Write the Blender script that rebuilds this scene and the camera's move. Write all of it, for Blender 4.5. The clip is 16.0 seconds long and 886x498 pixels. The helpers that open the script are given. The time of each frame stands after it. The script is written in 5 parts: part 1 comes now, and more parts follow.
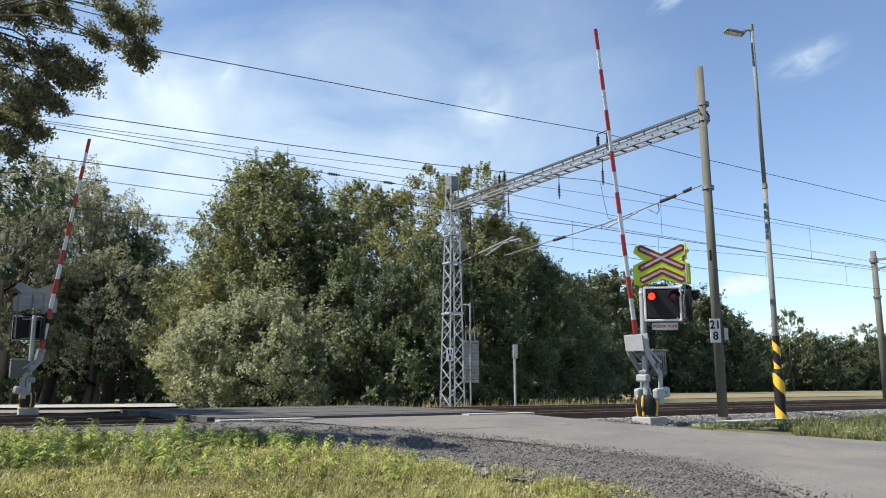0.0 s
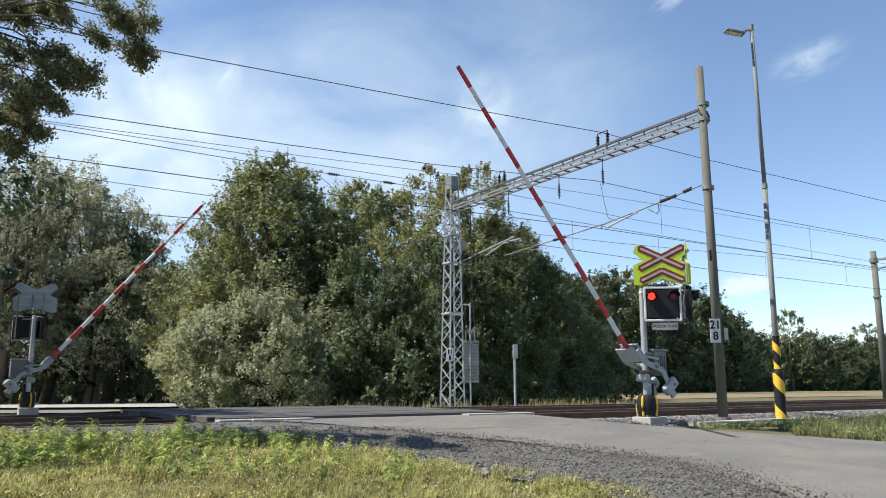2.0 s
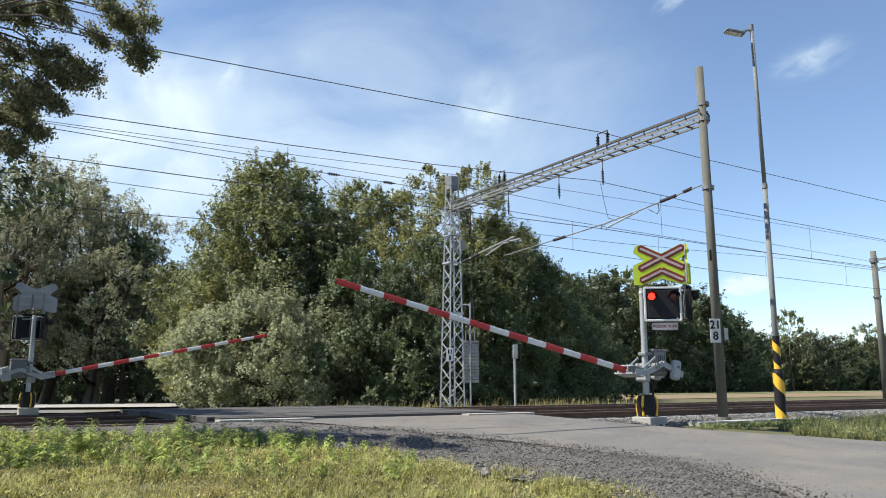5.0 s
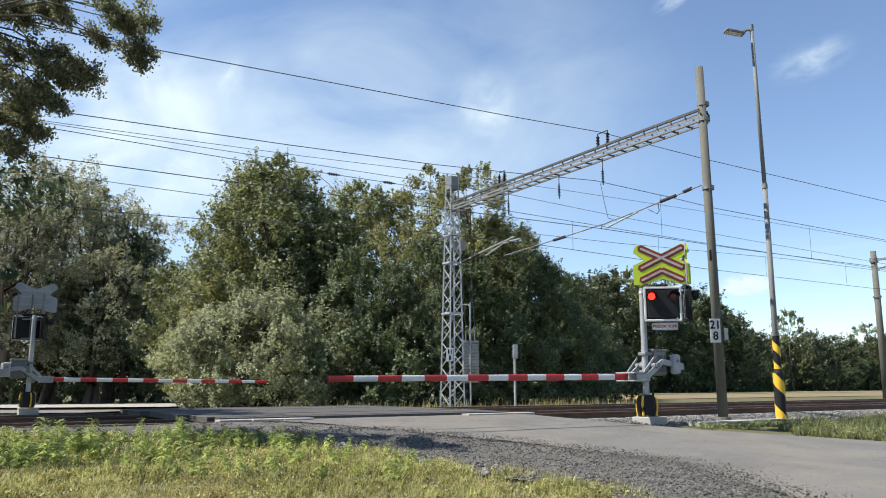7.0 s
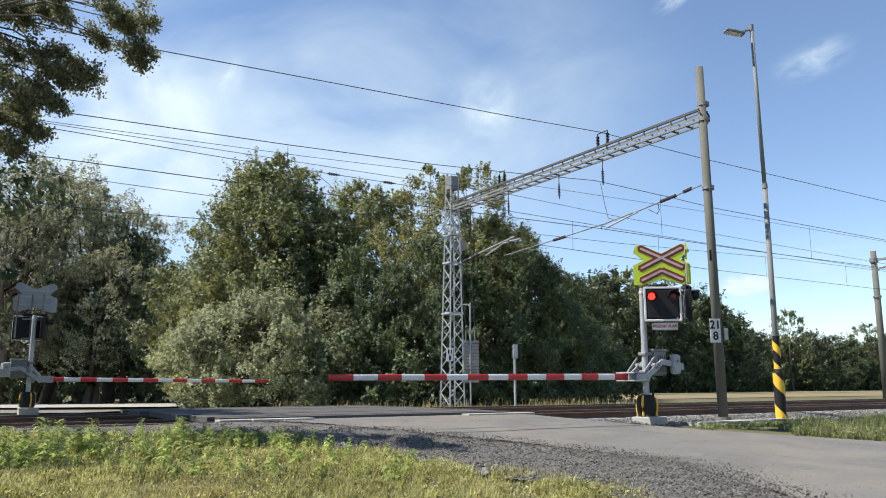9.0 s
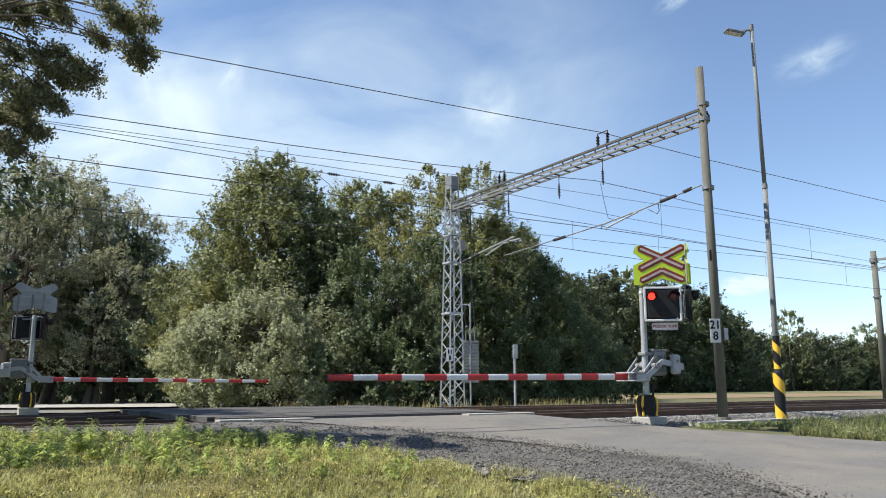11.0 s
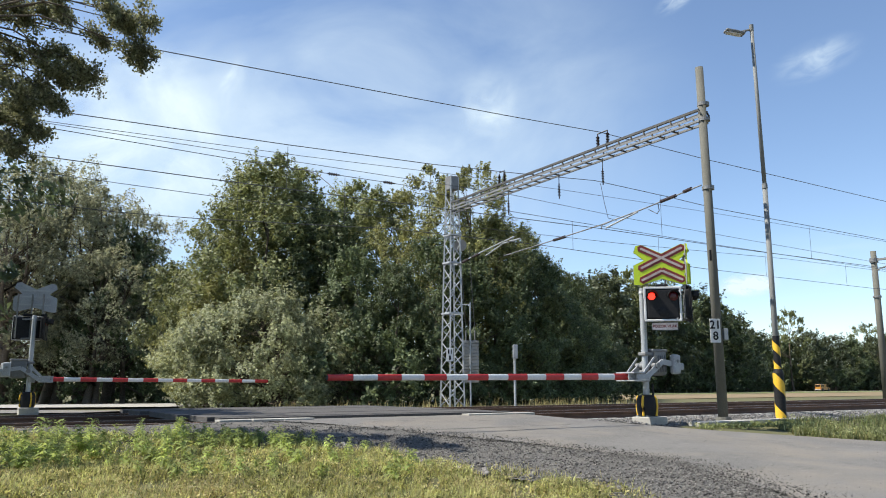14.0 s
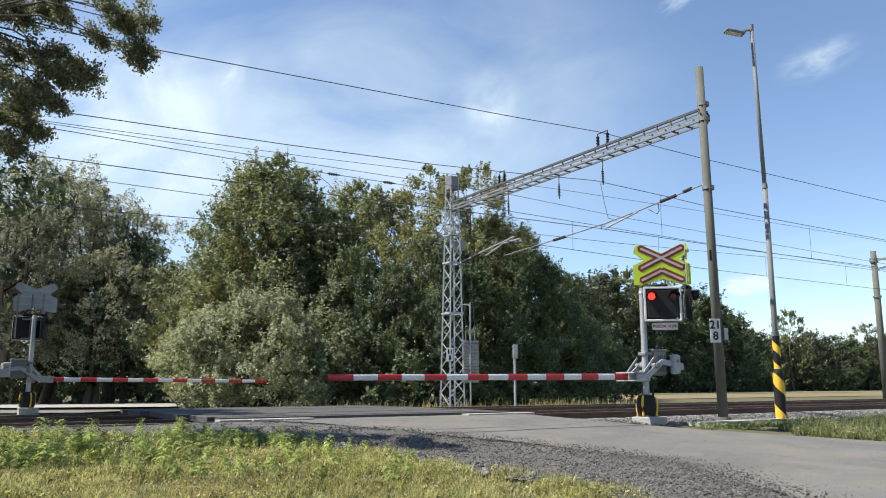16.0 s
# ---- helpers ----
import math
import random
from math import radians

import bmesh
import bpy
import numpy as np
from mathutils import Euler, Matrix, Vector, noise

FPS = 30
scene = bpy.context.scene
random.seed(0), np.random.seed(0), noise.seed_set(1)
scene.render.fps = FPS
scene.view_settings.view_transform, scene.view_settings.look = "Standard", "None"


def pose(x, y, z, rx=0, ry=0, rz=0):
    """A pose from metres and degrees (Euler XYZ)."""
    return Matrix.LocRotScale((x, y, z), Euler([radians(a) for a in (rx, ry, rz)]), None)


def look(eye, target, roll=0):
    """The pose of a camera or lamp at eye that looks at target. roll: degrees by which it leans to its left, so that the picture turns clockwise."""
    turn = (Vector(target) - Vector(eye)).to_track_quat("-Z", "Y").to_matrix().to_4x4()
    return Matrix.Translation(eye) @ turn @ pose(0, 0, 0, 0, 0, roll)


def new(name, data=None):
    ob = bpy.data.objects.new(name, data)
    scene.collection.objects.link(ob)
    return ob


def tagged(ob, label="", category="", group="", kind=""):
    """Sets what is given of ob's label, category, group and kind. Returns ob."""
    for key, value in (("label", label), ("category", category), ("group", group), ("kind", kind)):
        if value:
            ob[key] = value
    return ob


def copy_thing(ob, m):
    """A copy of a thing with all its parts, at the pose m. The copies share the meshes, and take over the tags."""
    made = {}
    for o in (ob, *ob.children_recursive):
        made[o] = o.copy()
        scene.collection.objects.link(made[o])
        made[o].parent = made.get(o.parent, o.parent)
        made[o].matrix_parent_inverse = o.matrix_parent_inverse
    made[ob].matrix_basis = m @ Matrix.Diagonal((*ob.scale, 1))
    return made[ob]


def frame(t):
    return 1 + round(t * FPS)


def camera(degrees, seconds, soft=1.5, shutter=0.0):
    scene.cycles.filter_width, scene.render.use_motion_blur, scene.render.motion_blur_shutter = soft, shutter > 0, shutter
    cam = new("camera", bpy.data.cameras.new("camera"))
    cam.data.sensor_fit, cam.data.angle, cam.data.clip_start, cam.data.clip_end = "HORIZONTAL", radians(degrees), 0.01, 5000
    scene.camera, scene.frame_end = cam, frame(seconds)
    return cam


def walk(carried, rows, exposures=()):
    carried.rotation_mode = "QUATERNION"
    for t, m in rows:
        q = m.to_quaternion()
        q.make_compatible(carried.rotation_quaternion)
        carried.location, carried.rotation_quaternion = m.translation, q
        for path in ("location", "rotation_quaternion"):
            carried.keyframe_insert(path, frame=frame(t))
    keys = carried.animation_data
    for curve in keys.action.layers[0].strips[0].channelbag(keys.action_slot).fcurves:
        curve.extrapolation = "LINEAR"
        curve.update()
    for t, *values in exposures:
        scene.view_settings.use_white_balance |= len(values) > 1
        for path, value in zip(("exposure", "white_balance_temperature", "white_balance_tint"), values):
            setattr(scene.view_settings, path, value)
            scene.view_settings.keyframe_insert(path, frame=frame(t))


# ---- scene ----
cam = camera(59.1, 16.0, soft=1.0)
EYE = (0.0, 0.0, 0.70)
CAM_ROWS = [(0.0, pose(*EYE, 99.8, 0, 0)), (16.0, pose(*EYE, 99.8, 0, 0))]
walk(cam, CAM_ROWS)
scene.view_settings.exposure = 0.75

# ---- light ----
SUN_DIR = Vector((-0.585, -0.05, 0.805)).normalized()
world = bpy.data.worlds.new("sky")
scene.world = world
world.use_nodes = True
wn, wl = world.node_tree.nodes, world.node_tree.links
sky = wn.new("ShaderNodeTexSky")
sky.sky_type, sky.sun_disc = "NISHITA", False
sky.sun_elevation = math.asin(SUN_DIR.z)
sky.sun_rotation = math.atan2(SUN_DIR.x, SUN_DIR.y)
sky.air_density, sky.dust_density, sky.ozone_density = 0.85, 0.12, 1.6
wl.new(sky.outputs[0], wn["Background"].inputs[0])
wn["Background"].inputs[1].default_value = 0.114
sun_data = bpy.data.lights.new("sun", "SUN")
sun_data.energy, sun_data.angle, sun_data.color = 5.0, radians(0.5), (1.0, 0.95, 0.86)
sun = new("sun", sun_data)
sun.matrix_world = look(SUN_DIR * 100, (0, 0, 0))


# ---- materials ----
def material(name, base, dark=None, light=None, rough=0.8, metal=0.0, grain=40.0, patch=1.5, bump=0.15,
             bump_scale=80.0, island=0.0, translucent=0.0, spec=0.4, objvar=0.0, bdist=0.01):
    """A procedural surface: base colour broken by coarse patches and fine grain, with fine relief."""
    m = bpy.data.materials.new(name)
    m.use_nodes = True
    n, l = m.node_tree.nodes, m.node_tree.links
    b = n["Principled BSDF"]
    b.inputs["Roughness"].default_value, b.inputs["Metallic"].default_value = rough, metal
    b.inputs["Specular IOR Level"].default_value = spec
    dark = dark or tuple(c * 0.7 for c in base)
    light = light or tuple(min(1, c * 1.25) for c in base)
    geo = n.new("ShaderNodeNewGeometry")

    def noise_at(scale, detail=4.0):
        t = n.new("ShaderNodeTexNoise")
        t.inputs["Scale"].default_value, t.inputs["Detail"].default_value = scale, detail
        l.new(geo.outputs["Position"], t.inputs["Vector"])
        return t

    def mix(fac, a, c):
        x = n.new("ShaderNodeMix")
        x.data_type = "RGBA"
        l.new(fac, x.inputs[0])
        for sock, v in ((x.inputs[6], a), (x.inputs[7], c)):
            if isinstance(v, tuple):
                sock.default_value = (*v, 1)
            else:
                l.new(v, sock)
        return x.outputs[2]

    def ramp(fac, lo, hi):
        r = n.new("ShaderNodeMapRange")
        r.inputs[1].default_value, r.inputs[2].default_value = lo, hi
        l.new(fac, r.inputs[0])
        return r.outputs[0]

    coarse, fine = noise_at(patch), noise_at(grain)
    col = mix(ramp(coarse.outputs[0], 0.35, 0.65), dark, base)
    col = mix(ramp(fine.outputs[0], 0.45, 0.75), col, light)
    if island:
        hsv = n.new("ShaderNodeHueSaturation")
        r = n.new("ShaderNodeMapRange")
        r.inputs[3].default_value, r.inputs[4].default_value = 1 - island, 1 + island
        l.new(geo.outputs["Random Per Island"], r.inputs[0])
        l.new(r.outputs[0], hsv.inputs["Value"])
        l.new(col, hsv.inputs["Color"])
        col = hsv.outputs[0]
    if objvar:
        info = n.new("ShaderNodeObjectInfo")
        hsv = n.new("ShaderNodeHueSaturation")
        r = n.new("ShaderNodeMapRange")
        r.inputs[3].default_value, r.inputs[4].default_value = 1 - objvar, 1 + objvar
        l.new(info.outputs["Random"], r.inputs[0])
        l.new(r.outputs[0], hsv.inputs["Value"])
        l.new(col, hsv.inputs["Color"])
        col = hsv.outputs[0]
    l.new(col, b.inputs["Base Color"])
    if bump:
        bn = n.new("ShaderNodeBump")
        bn.inputs["Strength"].default_value, bn.inputs["Distance"].default_value = bump, bdist
        bt = noise_at(bump_scale, 3.0)
        l.new(bt.outputs[0], bn.inputs["Height"])
        l.new(bn.outputs[0], b.inputs["Normal"])
    if translucent:
        tr = n.new("ShaderNodeBsdfTranslucent")
        hs = n.new("ShaderNodeHueSaturation")
        hs.inputs["Hue"].default_value, hs.inputs["Saturation"].default_value, hs.inputs["Value"].default_value = 0.485, 1.1, 1.5
        l.new(col, hs.inputs["Color"])
        l.new(hs.outputs[0], tr.inputs[0])
        mx = n.new("ShaderNodeMixShader")
        mx.inputs[0].default_value = translucent
        l.new(b.outputs[0], mx.inputs[1])
        l.new(tr.outputs[0], mx.inputs[2])
        l.new(mx.outputs[0], n["Material Output"].inputs[0])
    return m


def glow(name, colour, strength):
    m = bpy.data.materials.new(name)
    m.use_nodes = True
    b = m.node_tree.nodes["Principled BSDF"]
    b.inputs["Base Color"].default_value = (*colour, 1)
    b.inputs["Emission Color"].default_value = (*colour, 1)
    b.inputs["Emission Strength"].default_value = strength
    return m


M_SOIL = material("soil and short grass", (0.105, 0.1, 0.042), (0.075, 0.078, 0.03), (0.13, 0.115, 0.055), 0.95, grain=30, patch=0.6, bump=0.6, bump_scale=25, bdist=0.03)
M_FIELD = material("dry stubble field", (0.2, 0.145, 0.08), (0.155, 0.115, 0.063), (0.24, 0.18, 0.1), 0.95, grain=2, patch=0.08, bump=0.3, bump_scale=6)
M_MEADOW = material("meadow", (0.12, 0.14, 0.045), (0.08, 0.10, 0.03), (0.20, 0.19, 0.08), 0.95, grain=1.2, patch=0.05)
M_ASPHALT = material("worn asphalt", (0.138, 0.132, 0.122), (0.105, 0.1, 0.092), (0.18, 0.172, 0.16), 0.88, grain=120, patch=0.9, bump=0.35, bump_scale=220)


def dust_over(m, colour, scale, lo, hi, amount):
    """Lays wide dusty patches over a surface's colour."""
    n, l = m.node_tree.nodes, m.node_tree.links
    b = n["Principled BSDF"]
    src = b.inputs["Base Color"].links[0].from_socket
    geo = n.new("ShaderNodeNewGeometry")
    t = n.new("ShaderNodeTexNoise")
    t.inputs["Scale"].default_value, t.inputs["Detail"].default_value, t.inputs["Roughness"].default_value, t.inputs["Distortion"].default_value = scale, 8.0, 0.62, 0.8
    l.new(geo.outputs["Position"], t.inputs["Vector"])
    r = n.new("ShaderNodeMapRange")
    r.inputs[1].default_value, r.inputs[2].default_value, r.inputs[4].default_value = lo, hi, amount
    l.new(t.outputs[0], r.inputs[0])
    x = n.new("ShaderNodeMix")
    x.data_type = "RGBA"
    l.new(r.outputs[0], x.inputs[0])
    l.new(src, x.inputs[6])
    x.inputs[7].default_value = (*colour, 1)
    l.new(x.outputs[2], b.inputs["Base Color"])


dust_over(M_ASPHALT, (0.185, 0.163, 0.132), 0.45, 0.45, 0.62, 0.75)
dust_over(M_ASPHALT, (0.085, 0.08, 0.076), 1.7, 0.56, 0.70, 0.6)
dust_over(M_ASPHALT, (0.215, 0.2, 0.175), 9.0, 0.58, 0.68, 0.6)
# base colour raised above the other asphalt to stand in for sunlight on it
M_PALEROAD = material("pale road lightened for sunlight", (0.30, 0.285, 0.26), (0.25, 0.24, 0.22), (0.35, 0.335, 0.31), 0.9, grain=20, patch=0.4, bump=0.1)
M_GRAVELBED = material("gravel bed", (0.10, 0.094, 0.085), (0.07, 0.066, 0.06), (0.15, 0.143, 0.133), 0.95, grain=60, patch=2, bump=0.9, bump_scale=45, bdist=0.03)
dust_over(M_GRAVELBED, (0.15, 0.138, 0.12), 0.8, 0.48, 0.62, 0.7)
M_STONE = material("dark crushed stone", (0.128, 0.12, 0.107), (0.085, 0.079, 0.071), (0.2, 0.19, 0.175), 0.9, grain=90, patch=9, bump=0.3, island=0.75)
M_BALLAST = material("pale ballast stone", (0.185, 0.178, 0.168), (0.135, 0.13, 0.122), (0.24, 0.232, 0.222), 0.9, grain=90, patch=9, bump=0.3, island=0.4)
M_CONC = material("weathered concrete", (0.34, 0.325, 0.29), (0.26, 0.25, 0.22), (0.4, 0.385, 0.35), 0.9, grain=60, patch=3, bump=0.3, bump_scale=90)
M_POLE = material("spun concrete pole", (0.118, 0.115, 0.096), (0.092, 0.09, 0.075), (0.15, 0.146, 0.122), 0.85, grain=50, patch=1.2, bump=0.2)
M_RUST = material("rusty rail steel", (0.115, 0.066, 0.045), (0.07, 0.042, 0.03), (0.165, 0.1, 0.07), 0.75, metal=0.2, grain=60, patch=2, bump=0.2)
M_RAILTOP = material("polished rail head", (0.45, 0.42, 0.40), rough=0.35, metal=0.9, grain=80, patch=2, bump=0.05)
M_GALV = material("galvanised steel", (0.37, 0.385, 0.39), (0.30, 0.315, 0.32), (0.45, 0.465, 0.47), 0.55, metal=0.35, grain=50, patch=3, bump=0.05)
M_GALVDULL = material("dull grey steel", (0.2, 0.203, 0.2), (0.15, 0.15, 0.15), (0.26, 0.26, 0.255), 0.6, metal=0.3, grain=40, patch=3, bump=0.05)
M_LAMPGREY = material("weathered grey lamp post", (0.175, 0.18, 0.172), (0.145, 0.15, 0.143), (0.205, 0.21, 0.2), 0.7, metal=0.0, grain=30, patch=1.5, bump=0.05)
# near-black colour stands in for tree shadow lying across the crossing
M_SHADEPANEL = material("dark crossing panel with shade in colour", (0.07, 0.066, 0.062), (0.05, 0.048, 0.045), (0.11, 0.10, 0.095), 0.9, grain=50, patch=2, bump=0.3)
# dark for the shaded hooks under the beam; top chords and rungs share it
M_BEAMDARK = material("dark beam steel with shade in colour", (0.085, 0.083, 0.078), (0.06, 0.058, 0.055), (0.12, 0.117, 0.11), 0.7, metal=0.2, grain=40, patch=3, bump=0.05)
M_DRIVE = material("dark grey cast housing", (0.13, 0.135, 0.135), (0.1, 0.104, 0.104), (0.165, 0.17, 0.17), 0.6, grain=40, patch=4, bump=0.05)
M_GREYPAINT = material("light grey painted steel", (0.31, 0.325, 0.335), (0.25, 0.262, 0.27), (0.38, 0.395, 0.405), 0.5, grain=40, patch=4, bump=0.05)
M_WHITE = material("white reflective film", (0.62, 0.62, 0.61), (0.54, 0.54, 0.53), (0.68, 0.68, 0.67), 0.45, grain=30, patch=3, bump=0.03)
M_RED = material("red reflective film", (0.42, 0.028, 0.026), (0.35, 0.025, 0.024), (0.47, 0.04, 0.036), 0.42, grain=30, patch=3, bump=0.03)
M_DARKRED = material("dark red sign print", (0.19, 0.03, 0.026), rough=0.5, grain=30, patch=4, bump=0.02)
M_LIME = material("fluorescent yellow-green film", (0.47, 0.60, 0.025), (0.43, 0.56, 0.025), (0.5, 0.64, 0.04), 0.45, grain=30, patch=3, bump=0.02)
M_PINKWHITE = material("faded sign white", (0.43, 0.36, 0.34), rough=0.5, grain=30, patch=4, bump=0.02)
M_PLATE = material("pale sign plate", (0.62, 0.53, 0.49), rough=0.5, grain=30, patch=4, bump=0.02)
M_BLACK = material("black plastic", (0.014, 0.014, 0.015), (0.01, 0.01, 0.011), (0.03, 0.03, 0.032), 0.6, grain=60, patch=5, bump=0.05, spec=0.2)
M_YELLOW = material("signal yellow paint", (0.75, 0.45, 0.03), (0.65, 0.38, 0.03), (0.8, 0.5, 0.05), 0.5, grain=30, patch=5, bump=0.04)
M_RUBBER = material("black rubber", (0.03, 0.03, 0.03), rough=0.85, grain=60, patch=5)
M_LENS = material("dark red lens", (0.08, 0.008, 0.01), rough=0.2, grain=200, patch=5, bump=0.1)
M_WIRE = material("aged copper wire", (0.10, 0.10, 0.10), rough=0.6, metal=0.4, grain=20, patch=1, bump=0)
M_INSUL = material("brown glazed insulator", (0.05, 0.035, 0.03), rough=0.25, grain=30, patch=4, bump=0)
# orange darkened to stand in for the tree shade over the van
M_VAN = material("orange van paint darkened for shade", (0.37, 0.18, 0.03), (0.33, 0.16, 0.028), (0.41, 0.2, 0.038), 0.35, grain=10, patch=2, bump=0)
M_GLASSDARK = material("dark window glass", (0.015, 0.018, 0.02), rough=0.08, grain=10, patch=2, bump=0, spec=0.6)
M_BARK = material("grey-brown bark", (0.11, 0.085, 0.06), (0.07, 0.055, 0.04), (0.16, 0.13, 0.1), 0.95, grain=12, patch=2, bump=0.7, bump_scale=14, bdist=0.03)
M_GLOWRED = glow("lit red lamp", (1.0, 0.022, 0.012), 2.6)


def leaf_material(name, base, tr=0.35, island=0.45):
    return material(name, base, tuple(c * 0.7 for c in base), tuple(c * 1.3 for c in base), 0.55, grain=2.5, patch=0.35,
                    bump=0, island=island, translucent=tr, objvar=0.18, spec=0.35)


M_LEAF_A = leaf_material("mid green foliage", (0.165, 0.182, 0.074), 0.3)
M_LEAF_B = leaf_material("dark green foliage", (0.1, 0.128, 0.058), 0.28)
M_LEAF_C = leaf_material("silvery willow foliage", (0.295, 0.315, 0.18), 0.4)
M_LEAF_D = leaf_material("yellow-green foliage", (0.205, 0.21, 0.082), 0.38)
M_LEAF_N = leaf_material("near dark foliage", (0.14, 0.148, 0.08), 0.42)
M_LEAF_F = leaf_material("far wood foliage", (0.092, 0.11, 0.058), 0.3)
M_GRASS = leaf_material("grass blades", (0.325, 0.33, 0.122), 0.4, 0.75)
M_GRASSDRY = leaf_material("dry grass blades", (0.4, 0.352, 0.165), 0.35, 0.4)
M_VERGE = leaf_material("verge grass blades", (0.185, 0.205, 0.085), 0.35, 0.45)
M_LEAF_E = leaf_material("grey-green willow foliage", (0.25, 0.256, 0.16), 0.45)
M_WEED = leaf_material("bright weed leaves", (0.257, 0.310, 0.101), 0.45, 0.4)

# ---- plan: s runs along the railway, n across it away from the viewer ----
TRACK_TURN = 33.0
CA, SA = math.cos(radians(TRACK_TURN)), math.sin(radians(TRACK_TURN))
GROUND_N = [-3000, -50, 4, 8, 11.9, 14.2, 21.2, 25, 35, 60, 150, 400, 4000]
GROUND_Z = [-0.8, -0.65, -0.60, -0.45, -0.20, 0.0, 0.0, -0.16, -0.4, -0.7, -1.6, -1.8, -2.0]


def plan(s, n, z=0.0):
    return Vector((s * CA - n * SA, s * SA + n * CA, z))


def gz(n):
    return float(np.interp(n, GROUND_N, GROUND_Z))


def gxy(x, y):
    return gz(-x * SA + y * CA)


# ---- mesh helpers ----
def part(name, bm, mat, parent=None, label="", smooth=False):
    me = bpy.data.meshes.new(name)
    bm.to_mesh(me)
    bm.free()
    if smooth:
        for p in me.polygons:
            p.use_smooth = len(p.vertices) == 4
    me.materials.append(mat)
    ob = new(name, me)
    if parent:
        ob.parent = parent
    if label:
        ob["label"] = label
    return ob


def raw(name, verts, faces, mat, parent=None, smooth=False):
    me = bpy.data.meshes.new(name)
    verts = np.asarray(verts, dtype=np.float32)
    faces = np.asarray(faces, dtype=np.int32)
    k = faces.shape[1]
    me.vertices.add(len(verts))
    me.vertices.foreach_set("co", verts.ravel())
    me.loops.add(faces.size)
    me.loops.foreach_set("vertex_index", faces.ravel())
    me.polygons.add(len(faces))
    me.polygons.foreach_set("loop_start", np.arange(0, faces.size, k, dtype=np.int32))
    me.update(calc_edges=True)
    if smooth:
        me.polygons.foreach_set("use_smooth", np.ones(len(faces), dtype=bool))
    me.materials.append(mat)
    ob = new(name, me)
    if parent:
        ob.parent = parent
    return ob


def thing(name, m=None, label="", category="", group="", kind=""):
    e = new(name)
    e.empty_display_size = 0.2
    if m is not None:
        e.matrix_basis = m
    return tagged(e, label, category, group, kind)


def box(bm, size, m=None, bevel=0.0, seg=2):
    r = bmesh.ops.create_cube(bm, size=1.0)
    vs = r["verts"]
    bmesh.ops.scale(bm, vec=size, verts=vs)
    if bevel:
        es = list({e for v in vs for e in v.link_edges})
        out = bmesh.ops.bevel(bm, geom=es, offset=bevel, segments=seg, affect="EDGES", profile=0.5)
        vs = list({v for f in out["faces"] for v in f.verts} | {v for v in vs if v.is_valid})
    if m is not None:
        bmesh.ops.transform(bm, matrix=m, verts=[v for v in vs if v.is_valid])
    return bm


def boxm(size, m=None, bevel=0.0):
    return box(bmesh.new(), size, m, bevel)


def rod(bm, a, b, r1, r2=None, seg=8, caps=True):
    a, b = Vector(a), Vector(b)
    r2 = r1 if r2 is None else r2
    dv = b - a
    m = Matrix.Translation((a + b) / 2) @ dv.to_track_quat("Z", "Y").to_matrix().to_4x4()
    bmesh.ops.create_cone(bm, cap_ends=caps, segments=seg, radius1=r1, radius2=max(r2, 1e-4), depth=dv.length, matrix=m)
    return bm


def rodm(a, b, r1, r2=None, seg=8):
    return rod(bmesh.new(), a, b, r1, r2, seg)


def bar(bm, a, b, w, h=None):
    """A flat or square bar from a to b."""
    a, b = Vector(a), Vector(b)
    dv = b - a
    m = Matrix.Translation((a + b) / 2) @ dv.to_track_quat("Z", "Y").to_matrix().to_4x4()
    return box(bm, (w, h or w, dv.length), m)


def prism(bm, outline, depth, m=None):
    """A flat outline in x, z, given a thickness along y."""
    vs = [bm.verts.new((x, -depth / 2, z)) for x, z in outline]
    f = bm.faces.new(vs)
    out = bmesh.ops.extrude_face_region(bm, geom=[f])
    nv = [g for g in out["geom"] if isinstance(g, bmesh.types.BMVert)]
    bmesh.ops.translate(bm, vec=(0, depth, 0), verts=nv)
    bmesh.ops.recalc_face_normals(bm, faces=bm.faces)
    if m is not None:
        bmesh.ops.transform(bm, matrix=m, verts=vs + nv)
    return bm


def tube(points, r, seg=5):
    """A round wire or pipe along points."""
    pts = [Vector(p) for p in points]
    verts, faces = [], []
    for i, p in enumerate(pts):
        t = (pts[min(i + 1, len(pts) - 1)] - pts[max(i - 1, 0)]).normalized()
        u = t.cross(Vector((0, 0, 1)))
        u = u.normalized() if u.length > 1e-4 else Vector((1, 0, 0))
        v = t.cross(u)
        rr = r[i] if isinstance(r, (list, tuple)) else r
        for k in range(seg):
            a = 2 * math.pi * k / seg
            verts.append(p + (u * math.cos(a) + v * math.sin(a)) * rr)
    for i in range(len(pts) - 1):
        for k in range(seg):
            a, b = i * seg + k, i * seg + (k + 1) % seg
            faces.append((a, b, b + seg, a + seg))
    return [tuple(v) for v in verts], faces


def sheet(name, rows, mat, parent=None, smooth=True):
    """A surface from equal rows of points."""
    w = len(rows[0])
    verts = [tuple(p) for r in rows for p in r]
    faces = [(i * w + j, i * w + j + 1, (i + 1) * w + j + 1, (i + 1) * w + j)
             for i in range(len(rows) - 1) for j in range(w - 1)]
    return raw(name, verts, faces, mat, parent, smooth)


